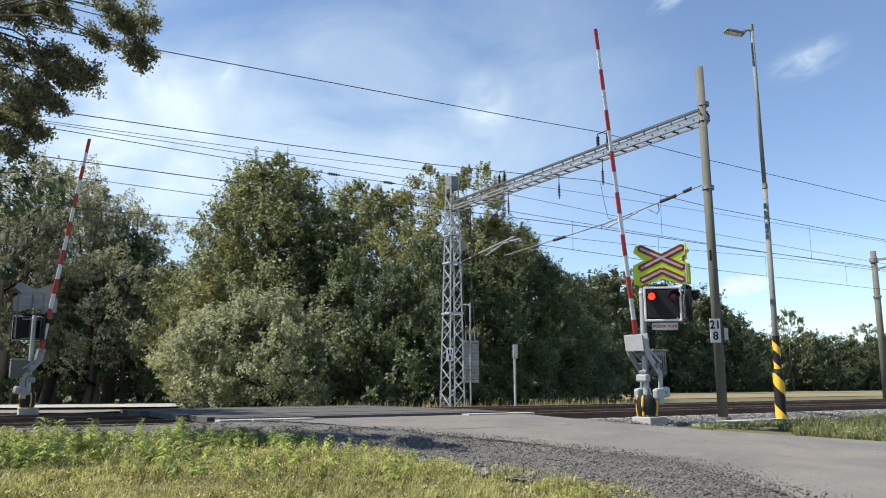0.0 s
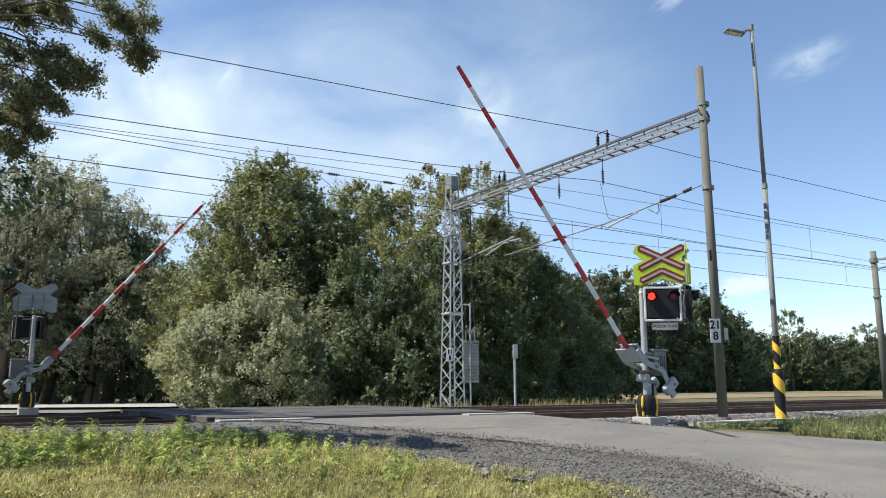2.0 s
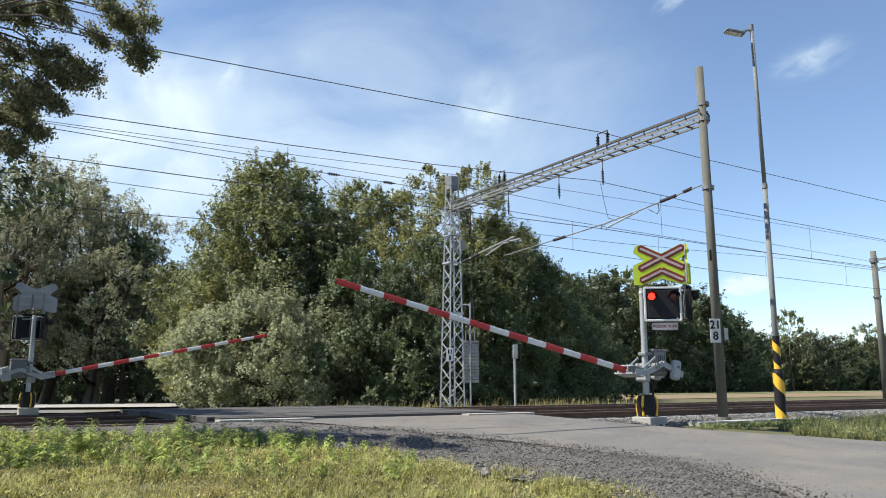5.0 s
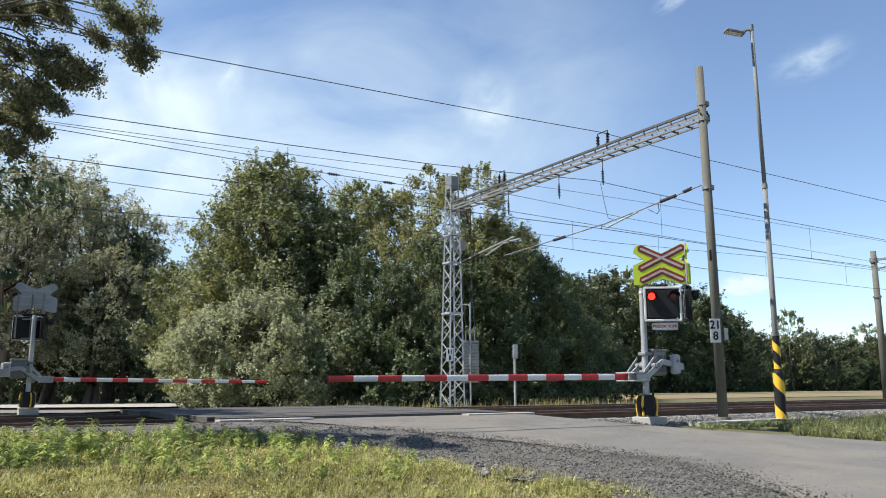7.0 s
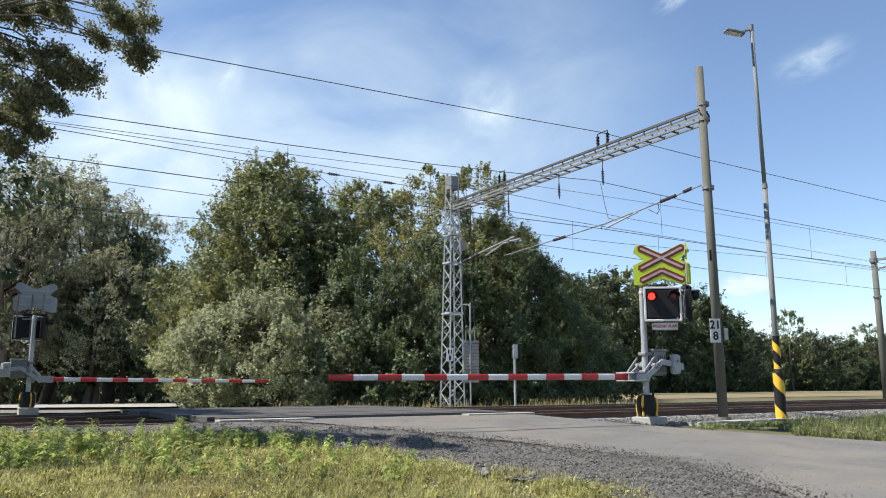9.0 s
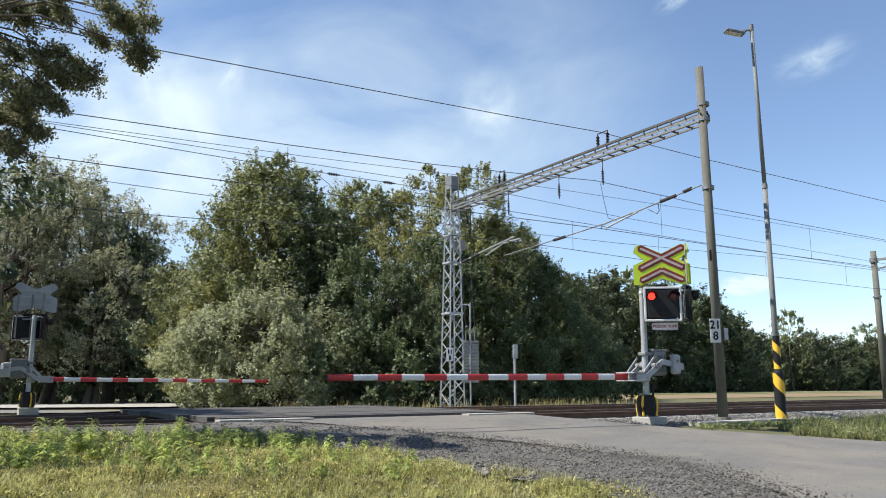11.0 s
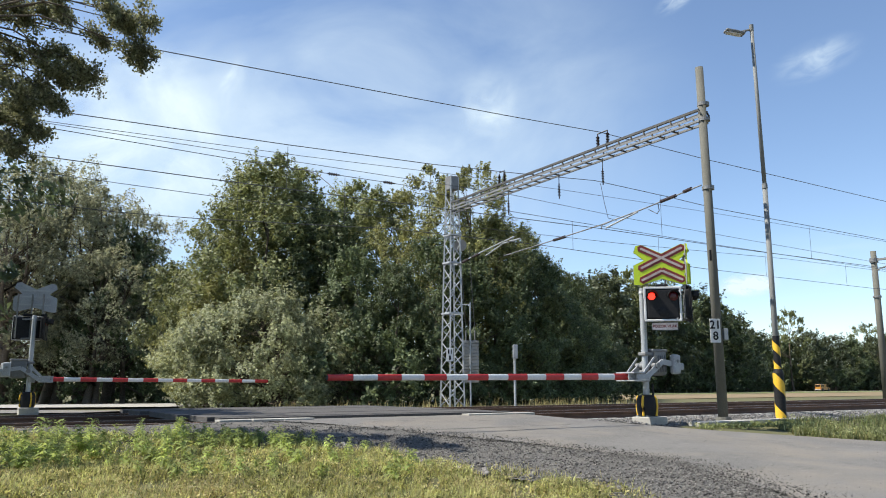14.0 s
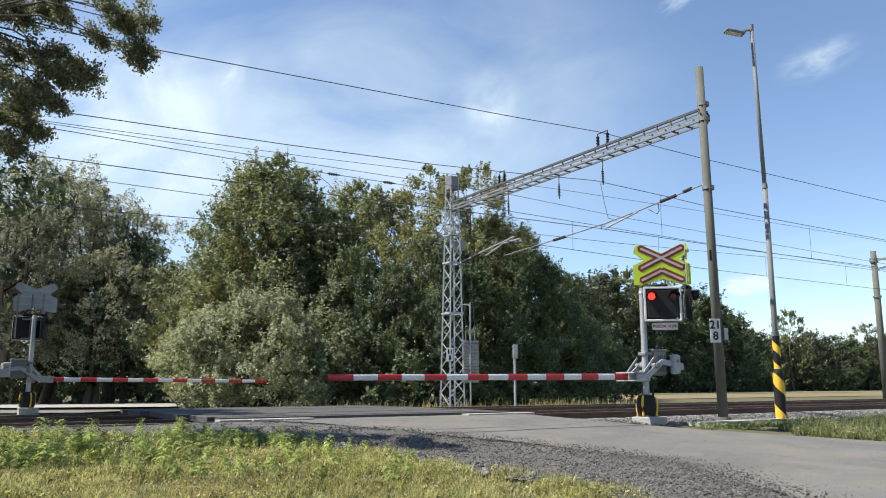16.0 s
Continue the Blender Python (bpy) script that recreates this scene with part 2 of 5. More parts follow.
def text_part(name, body, size, m, mat, parent, bold=0.0):
    cu = bpy.data.curves.new(name, "FONT")
    cu.body, cu.size, cu.align_x, cu.align_y, cu.extrude, cu.offset = body, size, "CENTER", "CENTER", 0.002, bold
    tmp = new(name, cu)
    me = bpy.data.meshes.new_from_object(tmp)
    bpy.data.objects.remove(tmp)
    me.materials.clear()
    me.materials.append(mat)
    ob = new(name, me)
    ob.parent = parent
    ob.matrix_basis = m
    return ob


# ---- ground ----
def build_ground():
    ss = [-3000, -800, -300, -120, -60] + list(np.arange(-30, 60.1, 1.0)) + [80, 120, 200, 400, 1000, 3500]
    ns = [-3000, -800, -200, -60, -20] + list(np.arange(-8, 12, 0.5)) + [12.5, 13, 13.6, 14.0, 21.4, 22, 23, 25, 28, 32, 36, 42, 50, 60, 80, 110, 150, 250, 400, 1000, 4000]
    rows = []
    for n in ns:
        row = []
        for s in ss:
            z = gz(n) - (0.30 if 13.0 < n < 22.4 else 0.02)
            if -8 <= n < 12 and -30 < s < 60:
                z += 0.05 * noise.noise((s * 0.6, n * 0.6, 0))
            row.append(plan(s, n, z))
        rows.append(row)
    tagged(sheet("ground", rows, M_SOIL), "dry grassy ground reaching to the horizon", "ground", kind="structure")


build_ground()

# left and right edges of the crossing road, by n
ROAD_N = [-40, -10, 0, 3, 5, 6.6, 8, 9.3, 10.7, 12.5, 13.7, 14.6, 21, 27, 32, 38, 44]
ROAD_L = [-6, 3.2, 6.2, 7.1, 7.9, 8.65, 9.28, 8.86, 8.25, 7.13, 6.1, 4.7, 4.2, 3.3, 1.2, -2.0, -6]
ROAD_R = [60, 34, 23.6, 20.2, 18.4, 17.1, 15.9, 14.75, 13.7, 12.5, 11.7, 11.1, 10.6, 9.8, 7.6, 4.4, 0]


def road_rows(n0, n1, step, lift, l_in=0.0, r_in=0.0, cols=24):
    rows = []
    for n in np.arange(n0, n1 + 1e-6, step):
        a, b = np.interp(n, ROAD_N, ROAD_L) + l_in, np.interp(n, ROAD_N, ROAD_R) - r_in
        rows.append([plan(s, n, gz(n) + (lift if n < 14.4 or n > 21.1 else -0.035) + 0.012 * noise.noise((s * 0.8, n * 0.8, 3)) * (1 if n < 13 else 0)) for s in np.linspace(a, b, cols)])
    return rows


def build_roads():
    tagged(sheet("road_crossing", road_rows(-40, 44, 0.4, 0.035), M_ASPHALT), "worn grey asphalt road over the railway crossing", "road", kind="structure")
    # the main road beyond the railway
    way = [(-400, 60), (-120, 50), (-60, 47.5), (-30, 46.5), (-15, 47), (-4, 51), (4, 60), (12, 80), (20, 115), (30, 150), (52, 182), (81, 207), (115, 228), (138, 243), (220, 290), (400, 380), (900, 700)]
    way = [Vector((x, y)) for x, y in way]
    rows = []
    for i in range(len(way)):
        t = (way[min(i + 1, len(way) - 1)] - way[max(i - 1, 0)]).normalized()
        q = Vector((-t.y, t.x))
        row = []
        # the near side widens into a paved apron at the junction
        near = float(np.interp(way[i].x, [-120, -60, -15, -4], [3.4, 9.5, 9.5, 3.4]))
        for k in np.linspace(-near, 3.4, 9):
            p = way[i] + q * float(k)
            row.append((p.x, p.y, gxy(p.x, p.y) + 0.09))
        rows.append(row)
    tagged(sheet("road_main", rows, M_PALEROAD), "pale grey main road beyond the railway, lightened for sunlight", "road", kind="structure")
    # the field and the far meadow
    rows = [[plan(s, n, gz(n) + 0.03) for s in np.linspace(a, b, 12)] for n, a, b in ((44, 44, 420), (60, 58, 520), (86, 84, 650), (110, 113, 720), (124, 129, 800))]
    tagged(sheet("field", rows, M_FIELD), "dry tan stubble field beside the railway", "field", kind="structure")
    rows = [[plan(s, n, gz(n) + 0.07) for s in np.linspace(a, b, 12)] for n, a, b in ((84, 82, 650), (98, 100, 690), (110, 113, 720), (124, 129, 800))]
    tagged(sheet("meadow", rows, M_MEADOW), "green meadow strip between the field and the far trees", "meadow", kind="structure")


build_roads()


def stones(name, spots, mat, lo, hi, seed, label, category):
    """Many angular stones in one mesh."""
    rng = np.random.default_rng(seed)
    base = np.array([(0, 0, 1), (0.9, 0, 0.2), (0.25, 0.85, 0.15), (-0.75, 0.5, 0.25), (-0.7, -0.55, 0.2), (0.3, -0.85, 0.3), (0, 0, -0.8)])
    tri = np.array([(0, 1, 2), (0, 2, 3), (0, 3, 4), (0, 4, 5), (0, 5, 1), (6, 2, 1), (6, 3, 2), (6, 4, 3), (6, 5, 4), (6, 1, 5)])
    k = len(spots)
    v = base[None] * rng.uniform(0.6, 1.3, (k, 7, 1)) * (lo + (hi - lo) * rng.random((k, 1, 1)) ** 2.2) * 0.5
    v[:, :, 2] *= 0.75
    a = rng.uniform(0, 2 * np.pi, k)
    c, s = np.cos(a)[:, None], np.sin(a)[:, None]
    x, y = v[:, :, 0] * c - v[:, :, 1] * s, v[:, :, 0] * s + v[:, :, 1] * c
    v = np.stack([x, y, v[:, :, 2]], 2) + np.asarray(spots)[:, None, :]
    f = tri[None] + (np.arange(k) * 7)[:, None, None]
    return tagged(raw(name, v.reshape(-1, 3), f.reshape(-1, 3), mat), label, category, kind="stuff")


GRASS_N = [-30, 0, 3, 5, 6.5, 7.7, 9.0, 10.2, 11.65, 12.6, 13.4, 14.0]
GRASS_S = [-12, 3.0, 4.8, 6.0, 6.6, 6.4, 6.0, 5.8, 5.2, 4.2, 1.0, -30]


def build_gravel():
    rng = np.random.default_rng(4)
    rows = []
    for n in np.arange(4.0, 14.3, 0.3):
        a, b = np.interp(n, GRASS_N, GRASS_S), np.interp(n, ROAD_N, ROAD_L) + 0.1
        a = max(a, -6)
        rows.append([plan(s, n, gz(n) + 0.02 + 0.03 * noise.noise((s * 2, n * 2, 5))) for k, s in enumerate(np.linspace(a - 0.3, b, 14))])
    tagged(sheet("gravel_shoulder", rows, M_GRAVELBED), "dark grey crushed-stone shoulder along the road", "gravel", kind="structure")
    spots = []
    while len(spots) < 19000:
        n = rng.uniform(4.2, 14.2)
        a, b = max(np.interp(n, GRASS_N, GRASS_S), -6), np.interp(n, ROAD_N, ROAD_L)
        s = rng.uniform(a - 0.25, b + 0.15)
        spots.append(plan(s, n, gz(n) + 0.025 + 0.03 * noise.noise((s * 2, n * 2, 5))))
    stones("gravel", spots, M_STONE, 0.013, 0.052, 5, "loose dark grey crushed stones on the road shoulder", "gravel")
    spots = []
    for _ in range(520):
        n = rng.uniform(6.5, 11.5)
        s = np.interp(n, GRASS_N, GRASS_S) + rng.normal(0, 0.18)
        spots.append(plan(s, n, gz(n) + 0.02))
    stones("edge_stones", spots, M_STONE, 0.05, 0.13, 6, "larger broken stones at the edge of the grass", "gravel")
    # fine grit strewn over the road's edge
    spots = []
    while len(spots) < 4200:
        n = rng.uniform(4.0, 13.5)
        b = np.interp(n, ROAD_N, ROAD_L)
        s = b + abs(rng.normal(0, 0.55)) if rng.random() < 0.8 else rng.uniform(b, np.interp(n, ROAD_N, ROAD_R))
        spots.append(plan(s, n, gz(n) + 0.037))
    stones("grit", spots, M_BALLAST, 0.006, 0.026, 8, "fine grit strewn over the asphalt edge", "gravel")
    # darker stones carried out on to the asphalt
    spots = []
    while len(spots) < 3500:
        n = rng.uniform(4.0, 13.0)
        spots.append(plan(np.interp(n, ROAD_N, ROAD_L) + rng.normal(0.1, 0.28), n, gz(n) + 0.042))
    stones("loose_stones", spots, M_STONE, 0.012, 0.045, 23, "loose grey stones strewn on the asphalt edge", "gravel")
    # ballast bed of the two tracks
    rows = [[plan(s, n, z) for s in (-300, -100, -30, 0, 20, 50, 100, 300, 900)]
            for n, z in ((11.7, -0.22), (12.4, -0.12), (13.2, -0.10), (13.9, -0.15), (14.2, -0.21), (17.2, -0.21), (18.2, -0.23), (21.6, -0.17), (22.4, -0.3), (23.2, -0.42))]
    tagged(sheet("ballast_bed", rows, M_GRAVELBED), "grey ballast bed under the railway tracks", "ballast", kind="structure")
    spots = []
    while len(spots) < 14000:
        n, s = rng.uniform(11.8, 14.3), 11.0 + 34 * rng.random() ** 1.5
        if s > np.interp(n, ROAD_N, ROAD_R) + 0.05:
            spots.append(plan(s, n, np.interp(n, [11.7, 12.4, 13.2, 13.9, 14.3], [-0.21, -0.11, -0.09, -0.14, -0.20])))
    for _ in range(2500):
        n, s = rng.uniform(12.9, 14.6), rng.uniform(-8, 4.4)
        spots.append(plan(s, n, -0.16))
    stones("ballast", spots, M_BALLAST, 0.03, 0.095, 7, "pale grey ballast stones beside the rails", "ballast")


build_gravel()

RAILS_N = [14.92, 16.355, 19.08, 20.515]


def build_tracks():
    prof = [(-0.075, -0.172), (0.075, -0.172), (0.07, -0.158), (0.011, -0.145), (0.009, -0.05), (0.036, -0.038), (0.036, -0.006), (0.028, 0.0), (-0.028, 0.0), (-0.036, -0.006), (-0.036, -0.038), (-0.009, -0.05), (-0.011, -0.145), (-0.07, -0.158)]
    sl = bmesh.new()
    prism(sl, [(-1.3, -0.24), (1.3, -0.24), (1.3, -0.04), (1.24, 0.0), (-1.24, 0.0), (-1.3, -0.04)], 0.26)
    sl_me = bpy.data.meshes.new("sleeper")
    sl.to_mesh(sl_me)
    sl.free()
    sl_me.materials.append(M_CONC)
    for k, pair in enumerate((RAILS_N[:2], RAILS_N[2:])):
        tr = thing("railway_track", None, "rusty steel rails on concrete sleepers in ballast", "railway track", "railway tracks")
        for n in pair:
            ss = [-200, -40, 0, 30, 80, 200, 900]
            verts = [tuple(plan(s, n - px, pz)) for s in ss for px, pz in prof]
            w = len(prof)
            faces = [(i * w + j, i * w + (j + 1) % w, (i + 1) * w + (j + 1) % w, (i + 1) * w + j) for i in range(len(ss) - 1) for j in range(w)]
            rail = raw("rail", verts, faces, M_RUST, tr)
            head = [[plan(s, n - px, 0.003) for px in (-0.026, 0.026)] for s in ss]
            sheet("running_surface", head, M_RAILTOP, rail)["label"] = "polished rail head"
        mid = sum(pair) / 2
        for i in range(110):
            s = -8 + i * 0.6
            if 3.6 < s < 11.9:
                continue
            o = new("sleeper", sl_me)
            o.parent = tr
            o.matrix_basis = Matrix.Translation(plan(s, mid, -0.155)) @ pose(0, 0, 0, 0, 0, TRACK_TURN + 90)
    # concrete edge panels of the level crossing
    cr = thing("crossing_panel", None, "pale concrete edge panels of the level crossing", "crossing panel")
    for n, s0, s1 in ((14.35, 4.45, 6.3), (14.35, 9.9, 11.5), (21.1, 4.2, 11.0)):
        for i, s in enumerate(np.arange(s0, s1 - 0.3, 0.62)):
            part("slab", boxm((0.6, 0.3, 0.14), Matrix.Translation(plan(s + 0.3, n, -0.012)) @ pose(0, 0, 0, 0, 0, TRACK_TURN), 0.01), M_CONC, cr)


build_tracks()


def build_shade_panels():
    """Dark panels between and beside the rails, which stand in for shadow on the crossing."""
    cr = thing("crossing_panel", None, "dark crossing panels standing in for shade between the rails", "crossing panel")
    spans = [(14.52, 14.82), (15.03, 16.25), (16.46, 18.97), (19.19, 20.41), (20.62, 20.95)]
    for a, b in spans:
        for i in range(11):
            mid = (a + b) / 2
            s0 = np.interp(mid, ROAD_N, ROAD_L) - 0.15 + i * 0.62
            part("rubber_panel", boxm((0.61, b - a, 0.12), Matrix.Translation(plan(s0 + 0.3, mid, -0.016 + 0.04)) @ pose(0, 0, 0, 0, 0, TRACK_TURN), 0.008), M_SHADEPANEL, cr)


build_shade_panels()

ARM_ANGLES = [(0.0, 82.66), (0.55, 82.46), (1.0, 72.23), (1.5, 58.66), (2.0, 50.99), (2.5, 43.5), (3.0, 36.19), (3.5, 29.48), (4.0, 22.96), (4.2, 20.69), (4.8, 14.0), (5.5, 7.2), (6.3, 1.9), (6.7, -0.15), (7.0, -0.55), (7.5, -0.45), (8.0, -0.4), (16.0, -0.4)]
MOVERS = []


# ---- level crossing barrier with its warning signs ----
def cross_sign(parent, m, front_parts=True):
    """A yellow-green board with a red-edged cross and chevron, facing -y of m."""
    half = [(0.0, 0.235), (0.42, 0.44), (0.55, 0.42), (0.60, 0.27), (0.38, 0.09), (0.61, -0.02), (0.61, -0.46), (0.45, -0.47), (0.0, -0.33)]
    outline = half + [(-x, z) for x, z in reversed(half[1:-1])]
    board = part("sign_board", prism(bmesh.new(), outline, 0.03, m), M_LIME if front_parts else M_GREYPAINT, parent)

    def stripe(a, b, w, depth, mat, name):
        a, b = Vector((a[0], 0, a[1])), Vector((b[0], 0, b[1]))
        dv = (b - a).normalized()
        q = Vector((-dv.z, 0, dv.x)) * w / 2
        tip = dv * w * 0.5
        pts = [a - tip * 0.6, a + q, b + q, b + tip * 0.6, b - q, a - q]
        bm = prism(bmesh.new(), [(p.x, p.z) for p in pts], 0.006, m @ Matrix.Translation((0, -0.017 - depth, 0)))
        part(name, bm, mat, board)

    inner = [(x * 1.012, z * 1.012) for x, z in outline]
    part("sign_back", prism(bmesh.new(), inner, 0.012, m @ Matrix.Translation((0, 0.022, 0))), M_GREYPAINT, board)
    for z in (0.20, 0.0, -0.25):
        part("back_rail", box(bmesh.new(), (0.9, 0.03, 0.04), m @ Matrix.Translation((0, 0.04, z))), M_GALV, board)
    if front_parts:
        arms = [((-0.47, 0.37), (0.47, -0.10)), ((-0.47, -0.10), (0.47, 0.37)), ((-0.45, -0.37), (0.0, -0.15)), ((0.0, -0.15), (0.45, -0.37))]
        for i, (a, b) in enumerate(arms):
            stripe(a, b, 0.155, 0.002 + 0.0008 * i, M_DARKRED, "red_band")
            stripe(Vector(a) * 0.97 + Vector(b) * 0.03, Vector(b) * 0.97 + Vector(a) * 0.03, 0.05, 0.009 + 0.0008 * i, M_PINKWHITE, "white_band")
    return board


def light_box(parent, m, lit):
    """The black lamp housing with white rim, two red lenses with hoods, and the word plate."""
    body = part("lamp_housing", boxm((0.70, 0.14, 0.66), m, 0.04), M_BLACK, parent)
    part("back_panel", boxm((0.78, 0.02, 0.72), m @ Matrix.Translation((0, -0.03, 0)), 0.008), M_BLACK, body)
    rim = bmesh.new()
    for sx, sz, cx, cz in ((0.80, 0.05, 0, 0.36), (0.80, 0.05, 0, -0.36), (0.05, 0.70, -0.38, 0), (0.05, 0.70, 0.38, 0)):
        box(rim, (sx, 0.03, sz), m @ Matrix.Translation((cx, -0.06, cz)), 0.012)
    part("white_rim" if lit else "rim", rim, M_WHITE if lit else M_BLACK, body)
    for x, z in ((-0.235, 0.17), (0.235, 0.17), (0.0, -0.17)):
        mm = m @ Matrix.Translation((x, -0.075, z))
        lens = bmesh.new()
        bmesh.ops.create_uvsphere(lens, u_segments=16, v_segments=8, radius=0.105, matrix=mm @ Matrix.Diagonal((1, 0.2, 1, 1)))
        part("lens", lens, M_LENS if z > 0 else M_BLACK, body, smooth=True)
        if z < 0:
            continue
        verts, faces = [], []
        for i in range(13):
            a = math.pi * (-0.05 + 1.1 * i / 12)
            for y, r in ((0, 0.122), (-0.20 + 0.05 * abs(math.cos(a)), 0.122)):
                verts.append(mm @ Vector((r * math.cos(a), y, r * math.sin(a))))
        for i in range(12):
            faces.append((2 * i, 2 * i + 1, 2 * i + 3, 2 * i + 2))
        hood = raw("hood", verts, faces, M_BLACK, body)
        sol = hood.modifiers.new("thick", "SOLIDIFY")
        sol.thickness = 0.008
    top = boxm((0.26, 0.16, 0.07), m @ Matrix.Translation((0.0, 0.02, 0.37 + 0.04)), 0.02)
    part("terminal_box", top, M_BLACK, body)
    if lit:
        bm = bmesh.new()
        bmesh.ops.create_uvsphere(bm, u_segments=18, v_segments=8, radius=0.082, matrix=Matrix.Diagonal((1, 0.2, 1, 1)))
        lamp = part("lit_lamp", bm, M_GLOWRED, body, "glowing red warning lamp", smooth=True)
        lo = (m @ Matrix.Translation((-0.235, -0.085, 0.17)))
        hi = (m @ Matrix.Translation((0.235, -0.085, 0.17)))
        MOVERS.append((lamp, "blink", lo, hi))
    return body


def build_barrier(base, turn, sign_turn, side_turn, front, lit, label):
    """base: foot of the post; turn: the way of the lowered boom; sign_turn, side_turn: yaw of the two sign boards."""
    th = thing("level_crossing_barrier", Matrix.Translation(base), label, "crossing barrier", "level crossing barriers")
    part("foundation_block", boxm((0.54, 0.54, 0.36), pose(0.05, 0, 0.0, 0, 0, turn), 0.02), M_CONC, th)
    post = part("post", rodm((0, 0, 0.15), (0, 0, 3.0), 0.072, 0.068, 16), M_GALV, th, smooth=False)
    part("base_plate", boxm((0.34, 0.34, 0.03), pose(0, 0, 0.195, 0, 0, turn), 0.004), M_GALVDULL, post)
    rt = pose(0, 0, 0, 0, 0, turn)
    # bulging padded guard at the foot
    prof = [(0.19, 0.20), (0.14, 0.22), (0.20, 0.20), (0.215, 0.28), (0.23, 0.42), (0.215, 0.56), (0.18, 0.63), (0.09, 0.66)]
    gv = [(r * math.cos(k * math.pi / 8), r * math.sin(k * math.pi / 8), z) for r, z in prof[2:] for k in range(16)]
    gf = [(i * 16 + k, i * 16 + (k + 1) % 16, (i + 1) * 16 + (k + 1) % 16, (i + 1) * 16 + k) for i in range(5) for k in range(16)]
    guard = raw("foot_guard", gv, gf, M_BLACK, th)
    guard["label"] = "black guard with yellow strips"
    for k in range(4):
        a = radians(turn + 20 + 90 * k)
        path = [(r * 1.03 * math.cos(a), r * 1.03 * math.sin(a), z) for r, z in prof[2:7]]
        sv, sf = tube(path, 0.028, 6)
        raw("yellow_strip", sv, sf, M_YELLOW, guard)
    # drive housing behind the post
    drive = part("drive_housing", boxm((0.46, 0.34, 0.58), rt @ Matrix.Translation((-0.33, -0.02, 1.36)), 0.07), M_DRIVE, th)
    part("drive_cover", boxm((0.34, 0.02, 0.44), rt @ Matrix.Translation((-0.31, 0.155, 1.38)), 0.006), M_GALVDULL, drive)
    part("housing_lid", boxm((0.48, 0.36, 0.06), rt @ Matrix.Translation((-0.33, -0.02, 1.63)), 0.02), M_GALVDULL, drive)
    for k in range(5):
        part("cooling_rib", boxm((0.018, 0.03, 0.36), rt @ Matrix.Translation((-0.45 + 0.07 * k, 0.172, 1.34)), 0.005), M_DRIVE, drive)
    part("mounting_bracket", boxm((0.16, 0.30, 0.16), rt @ Matrix.Translation((0.08, 0.0, 1.02)), 0.03), M_GREYPAINT, drive)
    part("cable_loop", rodm(rt @ Vector((-0.06, 0.17, 1.5)), rt @ Vector((0.03, 0.13, 1.1)), 0.012, 0.012, 6), M_BLACK, drive)
    part("clamp", boxm((0.24, 0.22, 0.08), rt @ Matrix.Translation((-0.02, 0, 1.15)), 0.02), M_GALVDULL, drive)
    part("clamp", boxm((0.24, 0.22, 0.08), rt @ Matrix.Translation((-0.02, 0, 1.55)), 0.02), M_GALVDULL, drive)
    part("hub", rodm(rt @ Vector((-0.07, -0.32, 1.29)), rt @ Vector((-0.07, 0.32, 1.29)), 0.06, 0.06, 12), M_GALVDULL, drive)
    part("cable_pipe", rodm(rt @ Vector((-0.1, 0.1, 0.2)), rt @ Vector((-0.1, 0.1, 0.9)), 0.025, 0.025, 8), M_BLACK, th)
    # boom: its own x runs out along the lowered boom, y is the axis of turning
    empty = bmesh.new()
    length, off, start = 7.77, -0.24, 0.57
    # tapered white boom of oblong section

    def piece(bm, a, b, ha, hb, grow):
        ring = []
        for x, h in ((a, ha), (b, hb)):
            ring.append([bm.verts.new((x, (0.5 * h + grow) * math.cos(k * math.pi / 6), off + (h + grow) * math.sin(k * math.pi / 6))) for k in range(12)])
        for k in range(12):
            bm.faces.new((ring[0][k], ring[1][k], ring[1][(k + 1) % 12], ring[0][(k + 1) % 12]))
        bm.faces.new(ring[0])
        bm.faces.new(ring[1][::-1])
        bmesh.ops.recalc_face_normals(bm, faces=bm.faces)
        return bm

    piece(empty, start, length, 0.066, 0.050, 0.0)
    boom = part("boom", empty, M_WHITE, th, "red and white striped boom")
    n = 15
    for i in range(0, n, 2):
        a = start + (length - start) * i / n
        b = start + (length - start) * (i + 1) / n
        part("red_band", piece(bmesh.new(), a, b, 0.066 - 0.016 * i / n, 0.066 - 0.016 * (i + 1) / n, 0.003), M_RED, boom)
    part("end_cap", rodm((length, 0, off), (length + 0.012, 0, off), 0.045, 0.035, 12), M_BLACK, boom)
    for y in (-0.26, 0.26):
        yk = bmesh.new()
        pts = [(-0.56, y, 0.03), (-0.20, y, 0.09), (0.30, y, -0.24), (0.62, y, -0.25)]
        for p, q in zip(pts, pts[1:]):
            bar(yk, p, q, 0.03, 0.12)
        part("yoke_arm", yk, M_GREYPAINT, boom, "grey steel yoke arm")
        part("stay", bar(bmesh.new(), (0.40, y * 0.95, -0.17), (0.05, y * 0.95, 0.17), 0.02, 0.045), M_GREYPAINT, boom)
        weight = part("counterweight", boxm((0.23, 0.15, 0.44), Matrix.Translation((-0.60, y * 1.05, 0.03)), 0.05), M_GREYPAINT, boom)
        part("counterweight_lug", boxm((0.14, 0.08, 0.15), Matrix.Translation((-0.77, y * 1.05, -0.02)), 0.015), M_GREYPAINT, weight)
        part("counterweight_bolt", rodm((-0.60, y * 1.05 - 0.10, 0.10), (-0.60, y * 1.05 + 0.10, 0.10), 0.035, 0.035, 8), M_GALVDULL, weight)
